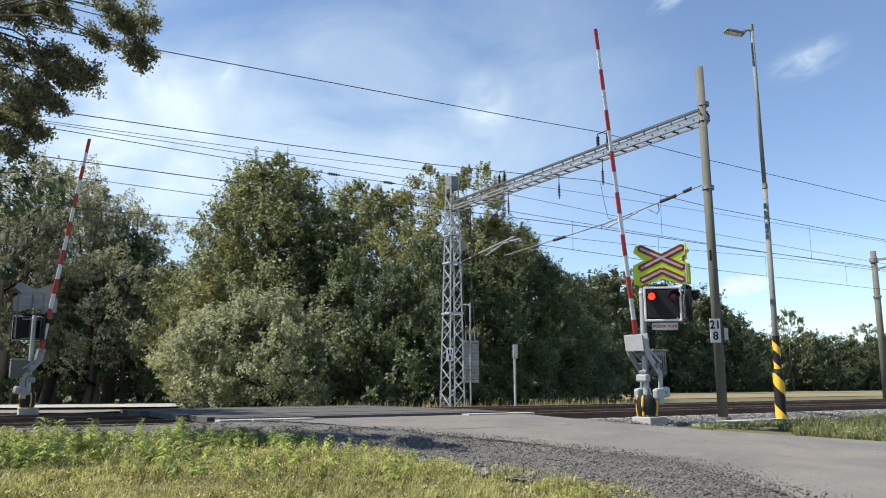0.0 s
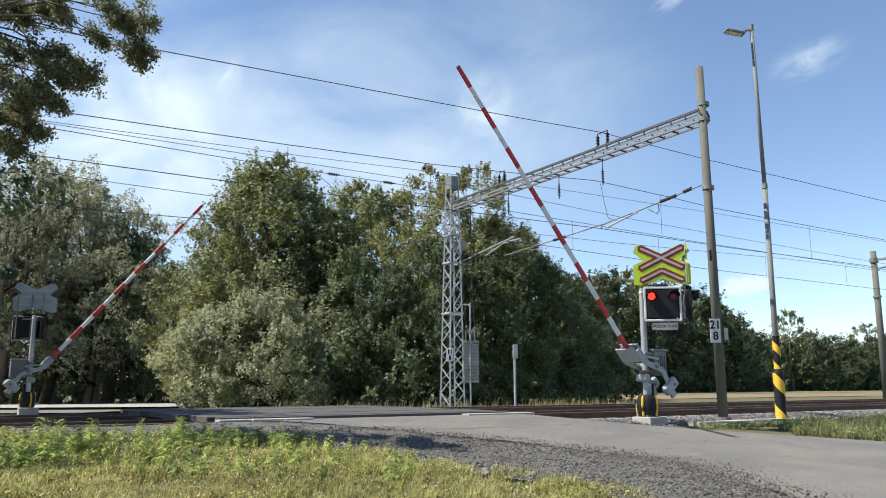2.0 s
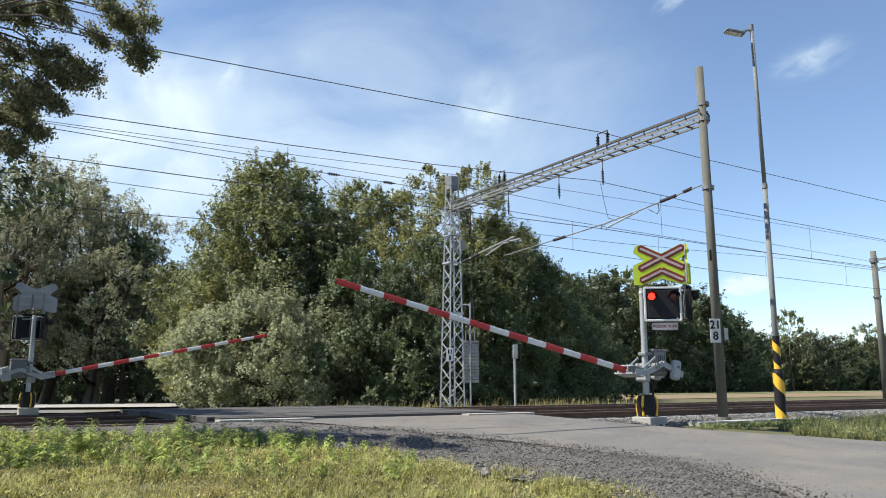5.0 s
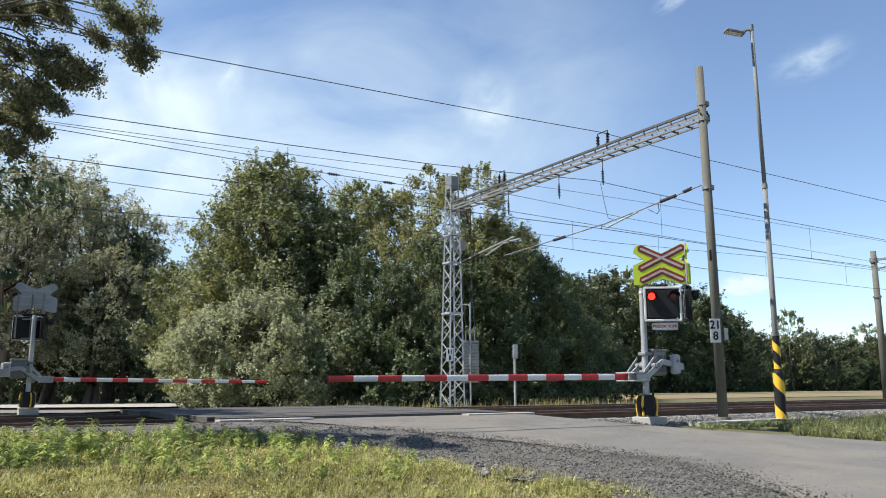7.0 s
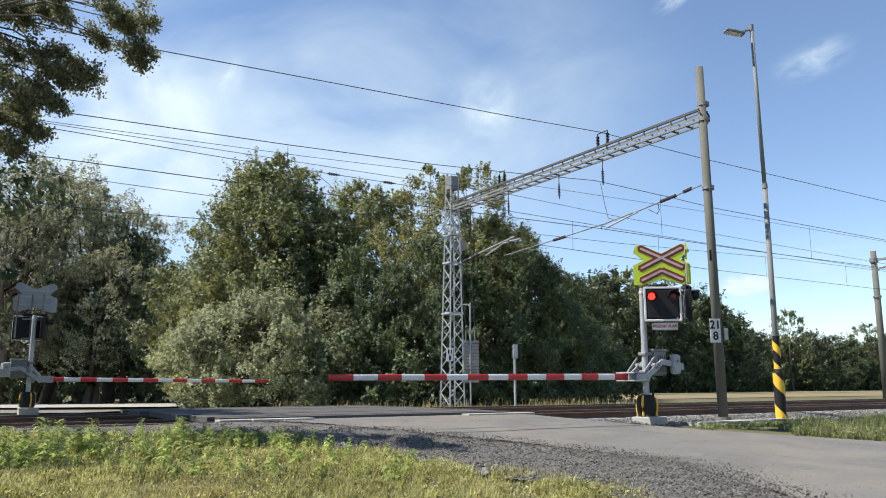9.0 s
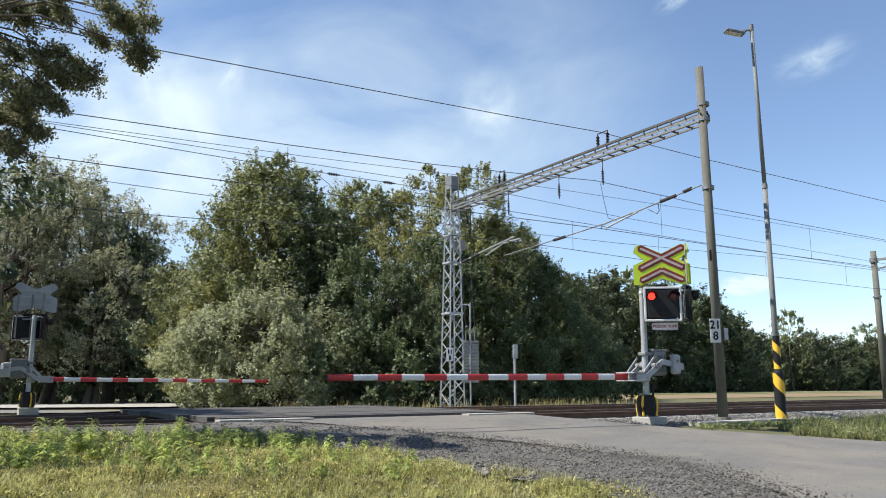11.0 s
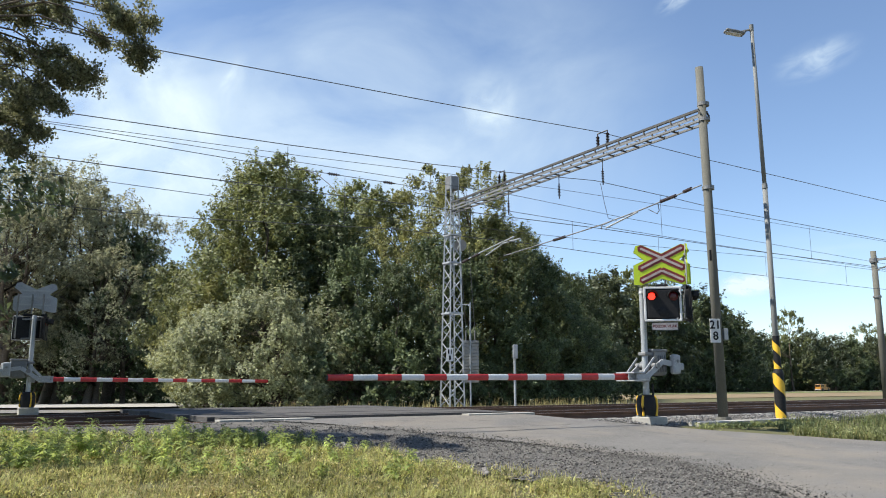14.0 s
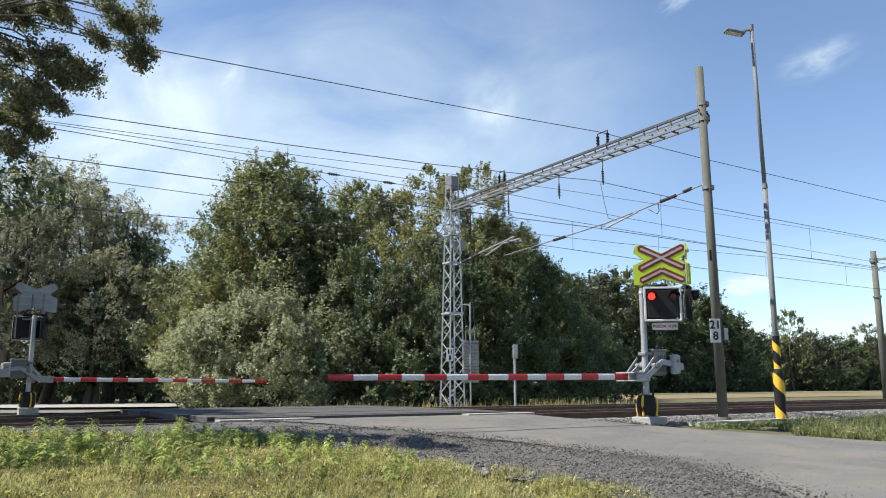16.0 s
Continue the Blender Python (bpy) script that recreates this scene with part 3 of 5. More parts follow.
    for z in (0.085, -0.085):
        part("boom_holder", boxm((0.36, 0.54, 0.03), Matrix.Translation((0.54, 0, off + z)), 0.008), M_GREYPAINT, boom)
    for y in (-0.12, 0.12):
        part("holder_cheek", boxm((0.34, 0.02, 0.16), Matrix.Translation((0.56, y, off)), 0.006), M_GREYPAINT, boom)
    for x in (0.45, 0.66):
        part("holder_bolt", rodm((x, -0.15, off), (x, 0.15, off), 0.02, 0.02, 8), M_GALVDULL, boom)
    MOVERS.append((boom, "boom", rt @ Matrix.Translation((-0.07, 0, 1.29)), None))
    # signs
    s1 = pose(0, 0, 0, 0, 0, sign_turn)
    s2 = pose(0, 0, 0, 0, 0, side_turn)
    mast_top = rodm((0, 0, 2.9), (0, 0, 3.02), 0.085, 0.05, 12)
    part("post_cap", mast_top, M_GALV, post)
    if front:
        link = bmesh.new()
        s2 = s2 @ Matrix.Translation((-0.28, -0.72, 0))
        for z in (2.45, 3.0):
            bar(link, (0, 0, z), s2 @ Vector((0.1, -0.18, z)), 0.045)
        part("side_bracket", link, M_GALVDULL, th)
    for mm, lamp in ((s1, lit), (s2, False)):
        if front or mm is s1:
            cross_sign(th, mm @ Matrix.Translation((0.43 if front else 0.02, -0.26, 3.53 if front else 3.62)), True)
        light_box(th, mm @ Matrix.Translation((0.41 if front else 0.2, -0.26, 2.63)), lamp)
        arm = bmesh.new()
        for z in (2.3, 2.9):
            bar(arm, mm @ Vector((0, 0, z)), mm @ Vector((0.33, -0.18, z)), 0.05)
        for x in (0.1, 0.5):
            bar(arm, mm @ Vector((x, -0.20, 2.3)), mm @ Vector((x, -0.20, 3.7)), 0.035)
        part("sign_bracket", arm, M_GALVDULL, th)
        if mm is not s1 or not front:
            continue
        plate = part("word_plate", boxm((0.56, 0.012, 0.17), mm @ Matrix.Translation((0.44, -0.27, 2.14)), 0.003), M_GALVDULL, th)
        part("word_plate_face", boxm((0.54, 0.012, 0.15), mm @ Matrix.Translation((0.44, -0.273, 2.14))), M_PLATE, plate)
        text_part("lettering", "POZOR VLAK", 0.086, mm @ Matrix.Translation((0.44, -0.2815, 2.14)) @ pose(0, 0, 0, 90, 0, 0), M_DARKRED, plate, 0.002)
    return th


near_barrier = build_barrier((4.50, 17.58, -0.19), 213, -10, 76, True, True, "grey crossing barrier with striped boom and red warning lights")
far_barrier = build_barrier((-12.80, 24.5, -0.20), 33, 207, 110, False, True, "grey crossing barrier seen from behind with striped boom")


# ---- overhead line ----
def build_concrete_pole():
    p = plan(15.62, 12.11)
    th = thing("catenary_pole", Matrix.Translation((p.x + 0.05, p.y, -0.2)), "grey-brown round concrete catenary pole with number plate", "catenary pole")
    part("shaft", rodm((0, 0, -0.3), (-0.09, 0, 8.77), 0.116, 0.098, 24), M_POLE, th, smooth=True)
    for z in (7.75, 7.35, 5.6):
        part("collar", rodm((-0.04, 0, z), (-0.04, 0, z + 0.09), 0.145, 0.145, 20), M_GALVDULL, th)
    part("footing", rodm((0, 0, -0.2), (0, 0, 0.14), 0.27, 0.16, 10), M_POLE, th)
    plate = part("number_plate", boxm((0.25, 0.015, 0.56), pose(-0.13, -0.17, 2.14, 0, 0, 4), 0.003), M_WHITE, th, "white plate with black numerals")
    for txt, z in (("21", 2.27), ("8", 2.01)):
        text_part("numeral", txt, 0.27, pose(-0.13, -0.182, z, 90, 0, 4), M_BLACK, plate, 0.006)
    part("meter_box", boxm((0.10, 0.14, 0.28), pose(0.15, -0.03, 2.06), 0.015), M_GREYPAINT, th)
    part("tag", boxm((0.05, 0.02, 0.26), pose(-0.12, -0.12, 3.95), 0.003), M_BLACK, th)
    return th


build_concrete_pole()


def build_lattice_mast():
    p = plan(15.33, 23.0)
    th = thing("lattice_mast", Matrix.Translation((p.x, p.y, -0.25)) @ pose(0, 0, 0, 0, 0, TRACK_TURN), "galvanised steel lattice catenary mast beside the track", "lattice mast")
    h = 8.36

    def half_width(z):
        return 0.305 - 0.15 * z / h

    corners = [(-1, -1), (1, -1), (1, 1), (-1, 1)]
    for cx, cy in corners:
        bm = bmesh.new()
        a, b = half_width(0), half_width(h)
        bar(bm, (cx * a, cy * a, 0), (cx * b, cy * b, h), 0.048)
        part("leg", bm, M_GALV, th)
    steps = 17
    for k in range(4):
        c0, c1 = corners[k], corners[(k + 1) % 4]
        for i in range(steps):
            z0, z1 = 0.2 + (h - 0.9) * i / steps, 0.2 + (h - 0.9) * (i + 1) / steps
            w0, w1 = half_width(z0), half_width(z1)
            a, b = (c0, c1) if i % 2 else (c1, c0)
            bm = bmesh.new()
            bar(bm, (a[0] * w0, a[1] * w0, z0), (b[0] * w1, b[1] * w1, z1), 0.028)
            part("brace", bm, M_GALV, th)
    for z in (6.2, 5.2, 3.4):
        bm = bmesh.new()
        w = half_width(z) + 0.03
        for k in range(4):
            c0, c1 = corners[k], corners[(k + 1) % 4]
            bar(bm, (c0[0] * w, c0[1] * w, z), (c1[0] * w, c1[1] * w, z), 0.06)
        part("band", bm, M_GALV, th)
    part("head_plate", boxm((0.36, 0.36, 0.5), pose(0, 0, h - 0.22), 0.02), M_GALVDULL, th)
    part("foundation", boxm((1.0, 1.0, 0.5), pose(0, 0, -0.2), 0.03), M_CONC, th)
    face = Matrix.Translation((-0.33, -0.34, 1.95)) @ pose(0, 0, 0, 0, 0, -33)
    mast_plate = part("number_plate", boxm((0.24, 0.02, 0.46), face, 0.003), M_WHITE, th)
    for dx, dz, w, h in ((-0.045, 0.10, 0.05, 0.15), (0.05, 0.10, 0.025, 0.15), (0.0, -0.11, 0.06, 0.15)):
        part("print_bar", boxm((w, 0.004, h), face @ Matrix.Translation((dx, -0.013, dz))), M_BLACK, mast_plate)
    # tensioning weights on their guide pipe
    w = thing("tension_weight", Matrix.Translation(plan(16.12, 23.0, 0)), "two stacks of grey concrete tension weights on rods", "tension weight")
    for k, x in enumerate((-0.17, 0.15)):
        q = Vector((x, 0.1, 0))
        for i in range(13):
            part("weight_disc", boxm((0.26, 0.26, 0.105), Matrix.Translation(q + Vector((0, 0, 0.80 + 0.115 * i))), 0.012), M_CONC, w)
        part("rod", rodm(q + Vector((0, 0, 0.72)), q + Vector((0, 0, 2.6)), 0.018), M_GALVDULL, w)
        part("cable", rodm(q + Vector((0, 0, 2.6)), q + Vector((-0.2, 0, 5.7)), 0.008), M_WIRE, w)
    part("guide_pipe", rodm((-0.02, -0.12, -0.3), (-0.02, -0.12, 3.6), 0.03), M_GALV, w)
    part("guide_bracket", rodm((-0.5, -0.12, 3.5), (0.0, -0.12, 3.5), 0.02), M_GALV, w)
    part("pulley", rodm((-0.35, 0.05, 5.7), (-0.35, 0.15, 5.7), 0.22, 0.22, 18), M_GALVDULL, w)


build_lattice_mast()


def build_beam():
    a = plan(15.66, 12.14, 7.30)
    b = plan(15.33, 22.9, 6.98)
    th = thing("portal_beam", None, "galvanised lattice portal beam carrying insulators", "catenary beam")
    dv = (b - a).normalized()
    side = dv.cross(Vector((0, 0, 1))).normalized()
    ups = [(side * 0.16 + Vector((0, 0, 0.14))), (side * -0.16 + Vector((0, 0, 0.14))), (side * 0.16 - Vector((0, 0, 0.14))), (side * -0.16 - Vector((0, 0, 0.14)))]
    for k, o in enumerate(ups):
        bm = bmesh.new()
        bar(bm, a + o, b + o, 0.062 if k < 2 else 0.05)
        part("chord", bm, M_BEAMDARK if k < 2 else M_GALVDULL, th)
    n = 24
    ln = (b - a).length
    for sgn in (1, -1):
        web = bmesh.new()
        off = side * 0.155 * sgn - Vector((0, 0, 0.02))
        m = Matrix.Translation((a + b) / 2 + off) @ dv.to_track_quat("X", "Z").to_matrix().to_4x4()
        box(web, (ln, 0.012, 0.06), m)
        part("web_plate", web, M_GALVDULL, th)
    for i in range(n + 1):
        p0 = a + dv * ln * (i + 0.02) / (n + 0.04)
        for sgn in (1, -1):
            bm = bmesh.new()
            top = p0 + side * 0.17 * sgn
            bar(bm, top + Vector((0, 0, 0.12)), top + Vector((0, 0, 0.02)) - dv * 0.05, 0.035)
            part("hook", bm, M_BEAMDARK, th)
            bm = bmesh.new()
            bar(bm, p0 + side * 0.16 * sgn - Vector((0, 0, 0.09)), p0 + side * 0.16 * sgn - Vector((0, 0, 0.14)), 0.03)
            part("batten", bm, M_GALVDULL, th)
        bm = bmesh.new()
        bar(bm, p0 + side * 0.16 - Vector((0, 0, 0.14)), p0 - side * 0.16 - Vector((0, 0, 0.14)), 0.035)
        part("rung", bm, M_BEAMDARK, th)

    def insulator(p, q, r=0.05):
        """A ribbed insulator from p to q."""
        p, q = Vector(p), Vector(q)
        bm = bmesh.new()
        rod(bm, p, q, 0.018)
        for k in range(7):
            c = p.lerp(q, 0.2 + 0.1 * k)
            rod(bm, c, c + (q - p).normalized() * 0.02, r, r * 0.6, 10)
        return bm

    for frac, dz, up in ((0.335, 0.45, True), (0.30, 0.45, True), (0.755, 0.42, True), (0.73, 0.42, True)):
        p = a + dv * ln * frac + Vector((0, 0, 0.16))
        part("post_insulator", insulator(p, p + Vector((0, 0, dz)), 0.055), M_INSUL, th)
    for f0, f1 in ((0.30, 0.335), (0.73, 0.755)):
        part("bus_bar", rodm(a + dv * ln * f0 + Vector((0, 0, 0.62)), a + dv * ln * f1 + Vector((0, 0, 0.62)), 0.02), M_WIRE, th)
    for n_at in (15.6, 17.4, 19.8):
        f = (n_at - 12.14) / (22.9 - 12.14)
        p = a + dv * ln * f - Vector((0, 0, 0.14))
        part("hanger", rodm(p, p - Vector((0, 0, 0.30)), 0.012), M_WIRE, th)
        part("hanging_insulator", insulator(p - Vector((0, 0, 0.30)), p - Vector((0, 0, 0.78)), 0.045), M_INSUL, th)


build_beam()


def arm_line(name, pts, r, mat, parent):
    v, f = tube(pts, r, 7)
    return raw(name, v, f, mat, parent)


def build_cantilevers():
    th = thing("registration_arm", None, "steel registration arm holding the contact wire", "catenary arm", "registration arms")
    s = 15.5
    arm_line("tie_rod", [plan(s, 12.2, 5.52), plan(s, 13.0, 5.42), plan(s, 14.2, 5.27), plan(s, 15.7, 5.12), plan(s, 17.6, 5.0), plan(s, 20.2, 4.85)], 0.018, M_GALVDULL, th)
    arm_line("steady_arm", [plan(s, 14.3, 5.24), plan(s, 15.5, 5.00)], 0.024, M_GALV, th)
    for a, b in (((12.5, 5.50), (12.75, 5.46)), ((13.0, 5.42), (13.5, 5.36)), ((17.2, 5.02), (17.7, 4.99))):
        part("insulator", rodm(plan(s, *a), plan(s, *b), 0.045, 0.045, 10), M_INSUL, th)
    arm_line("drop_bracket", [plan(s, 15.2, 5.17), plan(s, 15.65, 5.1), plan(s, 15.68, 4.99)], 0.015, M_GALVDULL, th)
    arm_line("jumper", [plan(s, 13.6, 5.34), plan(s + 0.1, 13.65, 5.16), plan(s + 0.3, 13.9, 5.15), plan(s + 0.2, 14.1, 5.29)], 0.01, M_WIRE, th)
    t2 = thing("registration_arm", None, "steel registration arm on the lattice mast", "catenary arm", "registration arms")
    arm_line("tie_rod", [plan(s, 23.0, 4.9), plan(s, 21.2, 5.2), plan(s, 19.6, 5.42)], 0.022, M_GALV, t2)
    arm_line("steady_arm", [plan(s, 21.2, 5.0), plan(s, 20.2, 5.28), plan(s, 19.3, 5.3)], 0.022, M_GALV, t2)
    for a, b in (((22.6, 4.95), (22.2, 5.02)), ((22.0, 5.05), (21.6, 5.12))):
        part("insulator", rodm(plan(s, *a), plan(s, *b), 0.05, 0.05, 10), M_INSUL, t2)


build_cantilevers()


def build_wires():
    def spline(pts, s):
        xs, zs = [p[0] for p in pts], [p[1] for p in pts]
        return float(np.interp(s, xs, zs))

    def wire(name, n, pts, r, label, droppers=()):
        lo, hi = pts[0], pts[-1]
        full = [(-60, lo[1] + 0.3)] + pts + [(45 if hi[0] < 44 else hi[0] + 1, hi[1] + 0.15), (90, hi[1] - 0.1), (160, hi[1] + 0.3), (400, hi[1])]
        th = thing(name, None, label, "overhead wire", "overhead wires")
        v, f = tube([plan(s, n, z) for s, z in full], r, 5)
        raw("strand", v, f, M_WIRE, th)
        for s, n2, z2 in droppers:
            z1 = spline(full, s)
            # thin hanger between the wires
            part("dropper", rodm(plan(s, n, z1), plan(s, n2, z2), 0.006, 0.006, 5), M_WIRE, th)

    wire("feeder_wire", 15.4, [(1.7, 7.21), (3.3, 7.26), (7.6, 7.42), (12.0, 7.58), (15.3, 7.73), (19.9, 7.66), (30.5, 7.66)], 0.011, "dark feeder wire above the portal beam")
    wire("messenger_wire", 15.6, [(1.2, 5.70), (6.1, 5.84), (9.8, 5.98), (12.5, 6.15), (15.24, 6.35), (18.2, 6.28), (20.5, 6.19), (30.6, 6.18)], 0.010, "messenger wire over the near track with droppers",
         [(6.1, 15.6, 4.85), (17.9, 15.6, 4.98), (25.5, 15.6, 5.02), (33, 15.6, 5.1), (12.0, 15.6, 4.94)])
    wire("contact_wire", 15.6, [(0.7, 4.81), (4.3, 4.83), (6.8, 4.86), (12.2, 4.94), (15.4, 4.99), (21.3, 4.98), (29.3, 5.06)], 0.010, "grooved copper contact wire over the near track")
    wire("earth_wire", 23.0, [(1.7, 7.75), (9.6, 7.99), (15.3, 8.24), (20.8, 8.39), (29.5, 8.55), (45, 8.7)], 0.009, "thin wire along the mast tops")
    wire("messenger_wire", 19.8, [(1.5, 6.63), (6.3, 6.57), (11.5, 6.60), (15.5, 6.28), (25.2, 6.17), (38.5, 6.16)], 0.010, "messenger wire over the far track with droppers",
         [(6.4, 19.8, 4.9), (9.5, 19.8, 5.1), (18.2, 19.8, 5.25), (22.5, 19.8, 5.18), (29.0, 19.8, 5.15), (35, 19.8, 5.17)])
    wire("contact_wire", 19.8, [(3.4, 4.8), (5.3, 4.86), (11.2, 5.22), (16.7, 5.28), (25.2, 5.14), (37, 5.17)], 0.010, "grooved copper contact wire over the far track")
    wire("feeder_wire", 21.0, [(2.0, 7.1), (9.0, 7.15), (16.5, 7.22), (21.9, 7.04), (28.7, 6.94), (41, 6.8)], 0.009, "thin feeder wire behind the portal beam")
    wire("earth_wire", 19.4, [(2.4, 5.43), (5.8, 5.40), (11.2, 5.44), (20, 5.6), (30, 5.9)], 0.008, "thin lower wire over the far track")


build_wires()


def build_wire_fittings():
    """In-line insulators and slack jumpers on the overhead line."""
    for s0, z0, n0 in ((8.95, 6.585, 19.8), (10.75, 6.595, 19.8)):
        th = thing("wire_insulator", None, "small dark in-line insulator on an overhead wire", "insulator", "wire insulators")
        part("core", rodm(plan(s0, n0, z0), plan(s0 + 0.38, n0, z0 + 0.004), 0.022), M_INSUL, th)
        for k in range(4):
            part("shed", rodm(plan(s0 + 0.06 + 0.07 * k, n0, z0), plan(s0 + 0.08 + 0.07 * k, n0, z0), 0.05, 0.04, 10), M_INSUL, th)
    th = thing("jumper_cable", None, "slack curved jumper cable between two wires", "cable")
    arm_line("strand", [plan(7.9, 19.8, 6.56), plan(8.2, 19.6, 6.53), plan(8.45, 19.3, 6.35), plan(8.55, 18.8, 6.0), plan(8.55, 18.2, 5.6)], 0.012, M_WIRE, th)
    th = thing("jumper_cable", None, "slack thin cable below the near insulator", "cable")
    arm_line("strand", [plan(15.45, 15.6, 6.3), plan(15.6, 15.62, 5.75), plan(15.6, 15.5, 5.3), plan(15.75, 15.3, 5.2)], 0.008, M_WIRE, th)


build_wire_fittings()


def build_right_pole():
    th = thing("catenary_pole", Matrix.Translation((24.0, 43.0, -0.4)), "grey concrete catenary pole farther along the line", "catenary pole")
    part("shaft", rodm((0, 0, -0.3), (0, 0, 8.4), 0.19, 0.15, 16), M_POLE, th, smooth=True)
    bm = bmesh.new()
    bar(bm, (0, 0, 7.9), Vector((2.2, -3.4, 7.9)), 0.12)
    bar(bm, (0, 0, 7.3), Vector((1.1, -1.7, 7.86)), 0.07)
    part("bracket", bm, M_GALVDULL, th)
    part("collar", rodm((0, 0, 7.75), (0, 0, 8.0), 0.22, 0.22, 16), M_GALVDULL, th)
    part("collar", rodm((0, 0, 5.8), (0, 0, 5.9), 0.22, 0.22, 16), M_GALVDULL, th)
    part("insulator", rodm((0.5, -0.7, 7.98), (0.5, -0.7, 8.35), 0.07, 0.07, 10), M_INSUL, th)


build_right_pole()


def build_street_lamp():
    p = plan(17.35, 11.72)
    th = thing("street_lamp", Matrix.Translation((p.x, p.y, -0.24)), "tall slim grey street lamp with black and yellow striped foot", "street lamp")
    part("lower_shaft", rodm((0, 0, 0), (0, 0, 5.9), 0.075, 0.06, 16), M_LAMPGREY, th, smooth=True)
    part("upper_shaft", rodm((0, 0, 5.9), (-0.05, 0, 10.2), 0.052, 0.045, 14), M_LAMPGREY, th, smooth=True)
    part("joint", rodm((0, 0, 5.82), (0, 0, 5.95), 0.072, 0.066, 14), M_LAMPGREY, th)
    head = part("lamp_head", boxm((0.52, 0.24, 0.07), pose(-0.52, -0.04, 10.03, 0, 10, 4), 0.03), M_GALVDULL, th)
    part("light_panel", boxm((0.40, 0.18, 0.012), pose(-0.55, -0.04, 9.985, 0, 10, 4)), M_WHITE, head)
    part("head_arm", rodm((-0.28, 0, 10.08), (-0.04, 0, 10.14), 0.03), M_LAMPGREY, th)
    part("head_clamp", rodm((-0.05, 0, 10.08), (-0.05, 0, 10.26), 0.055, 0.055, 12), M_LAMPGREY, th)

    def sleeve(r0, z0, z1, turns):
        """A plain black sleeve with a yellow band wound round it."""
        part("black_sleeve", rodm((0, 0, z0), (0, 0, z1), r0, r0, 20), M_BLACK, th)
        verts, faces = [], []
        seg = 60
        w = (z1 - z0) / turns * 0.52
        for i in range(seg + 1):
            a = 2 * math.pi * turns * i / seg
            zc = z0 + (z1 - z0 + w) * i / seg - w
            for dz in (0, w):
                verts.append(((r0 + 0.004) * math.cos(-a + 0.5), (r0 + 0.004) * math.sin(-a + 0.5), min(z1, max(z0, zc + dz))))
        for i in range(seg):
            faces.append((2 * i, 2 * i + 2, 2 * i + 3, 2 * i + 1))
        raw("yellow_band", verts, faces, M_YELLOW, th)

    sleeve(0.082, 1.2, 2.1, 2.2)
    sleeve(0.125, 0.0, 1.2, 1.9)
    part("sleeve_rim", rodm((0, 0, 1.2), (0, 0, 1.3), 0.125, 0.09, 20), M_BLACK, th)
    part("footing", boxm((0.5, 0.5, 0.24), pose(0, 0, -0.1, 0, 0, 33), 0.02), M_CONC, th)


build_street_lamp()


def build_small_things():
    p = Vector((2.36, 26.0, 0))
    th = thing("marker_post", Matrix.Translation((p.x, p.y, -0.3)), "slim grey trackside marker post with small box", "marker post")
    part("post", rodm((0, 0, 0), (0, 0, 2.2), 0.04, 0.04, 10), M_GALV, th)
    part("box", boxm((0.16, 0.14, 0.46), pose(0.02, -0.05, 2.05), 0.02), M_GREYPAINT, th)
    # kerb stones of the cable duct beside the track
    du = thing("cable_duct", None, "low pale concrete cable duct covers", "cable duct")
    for i in range(8):
        c = plan(14.35 + i * 0.62, 11.62 + 0.01 * (i % 3), -0.165)
        part("cover", boxm((0.6, 0.34, 0.10), Matrix.Translation(c) @ pose(0, 0, 0, 0, 0.6 * (i % 2), TRACK_TURN + (i % 3 - 1)), 0.012), M_CONC, du)


build_small_things()


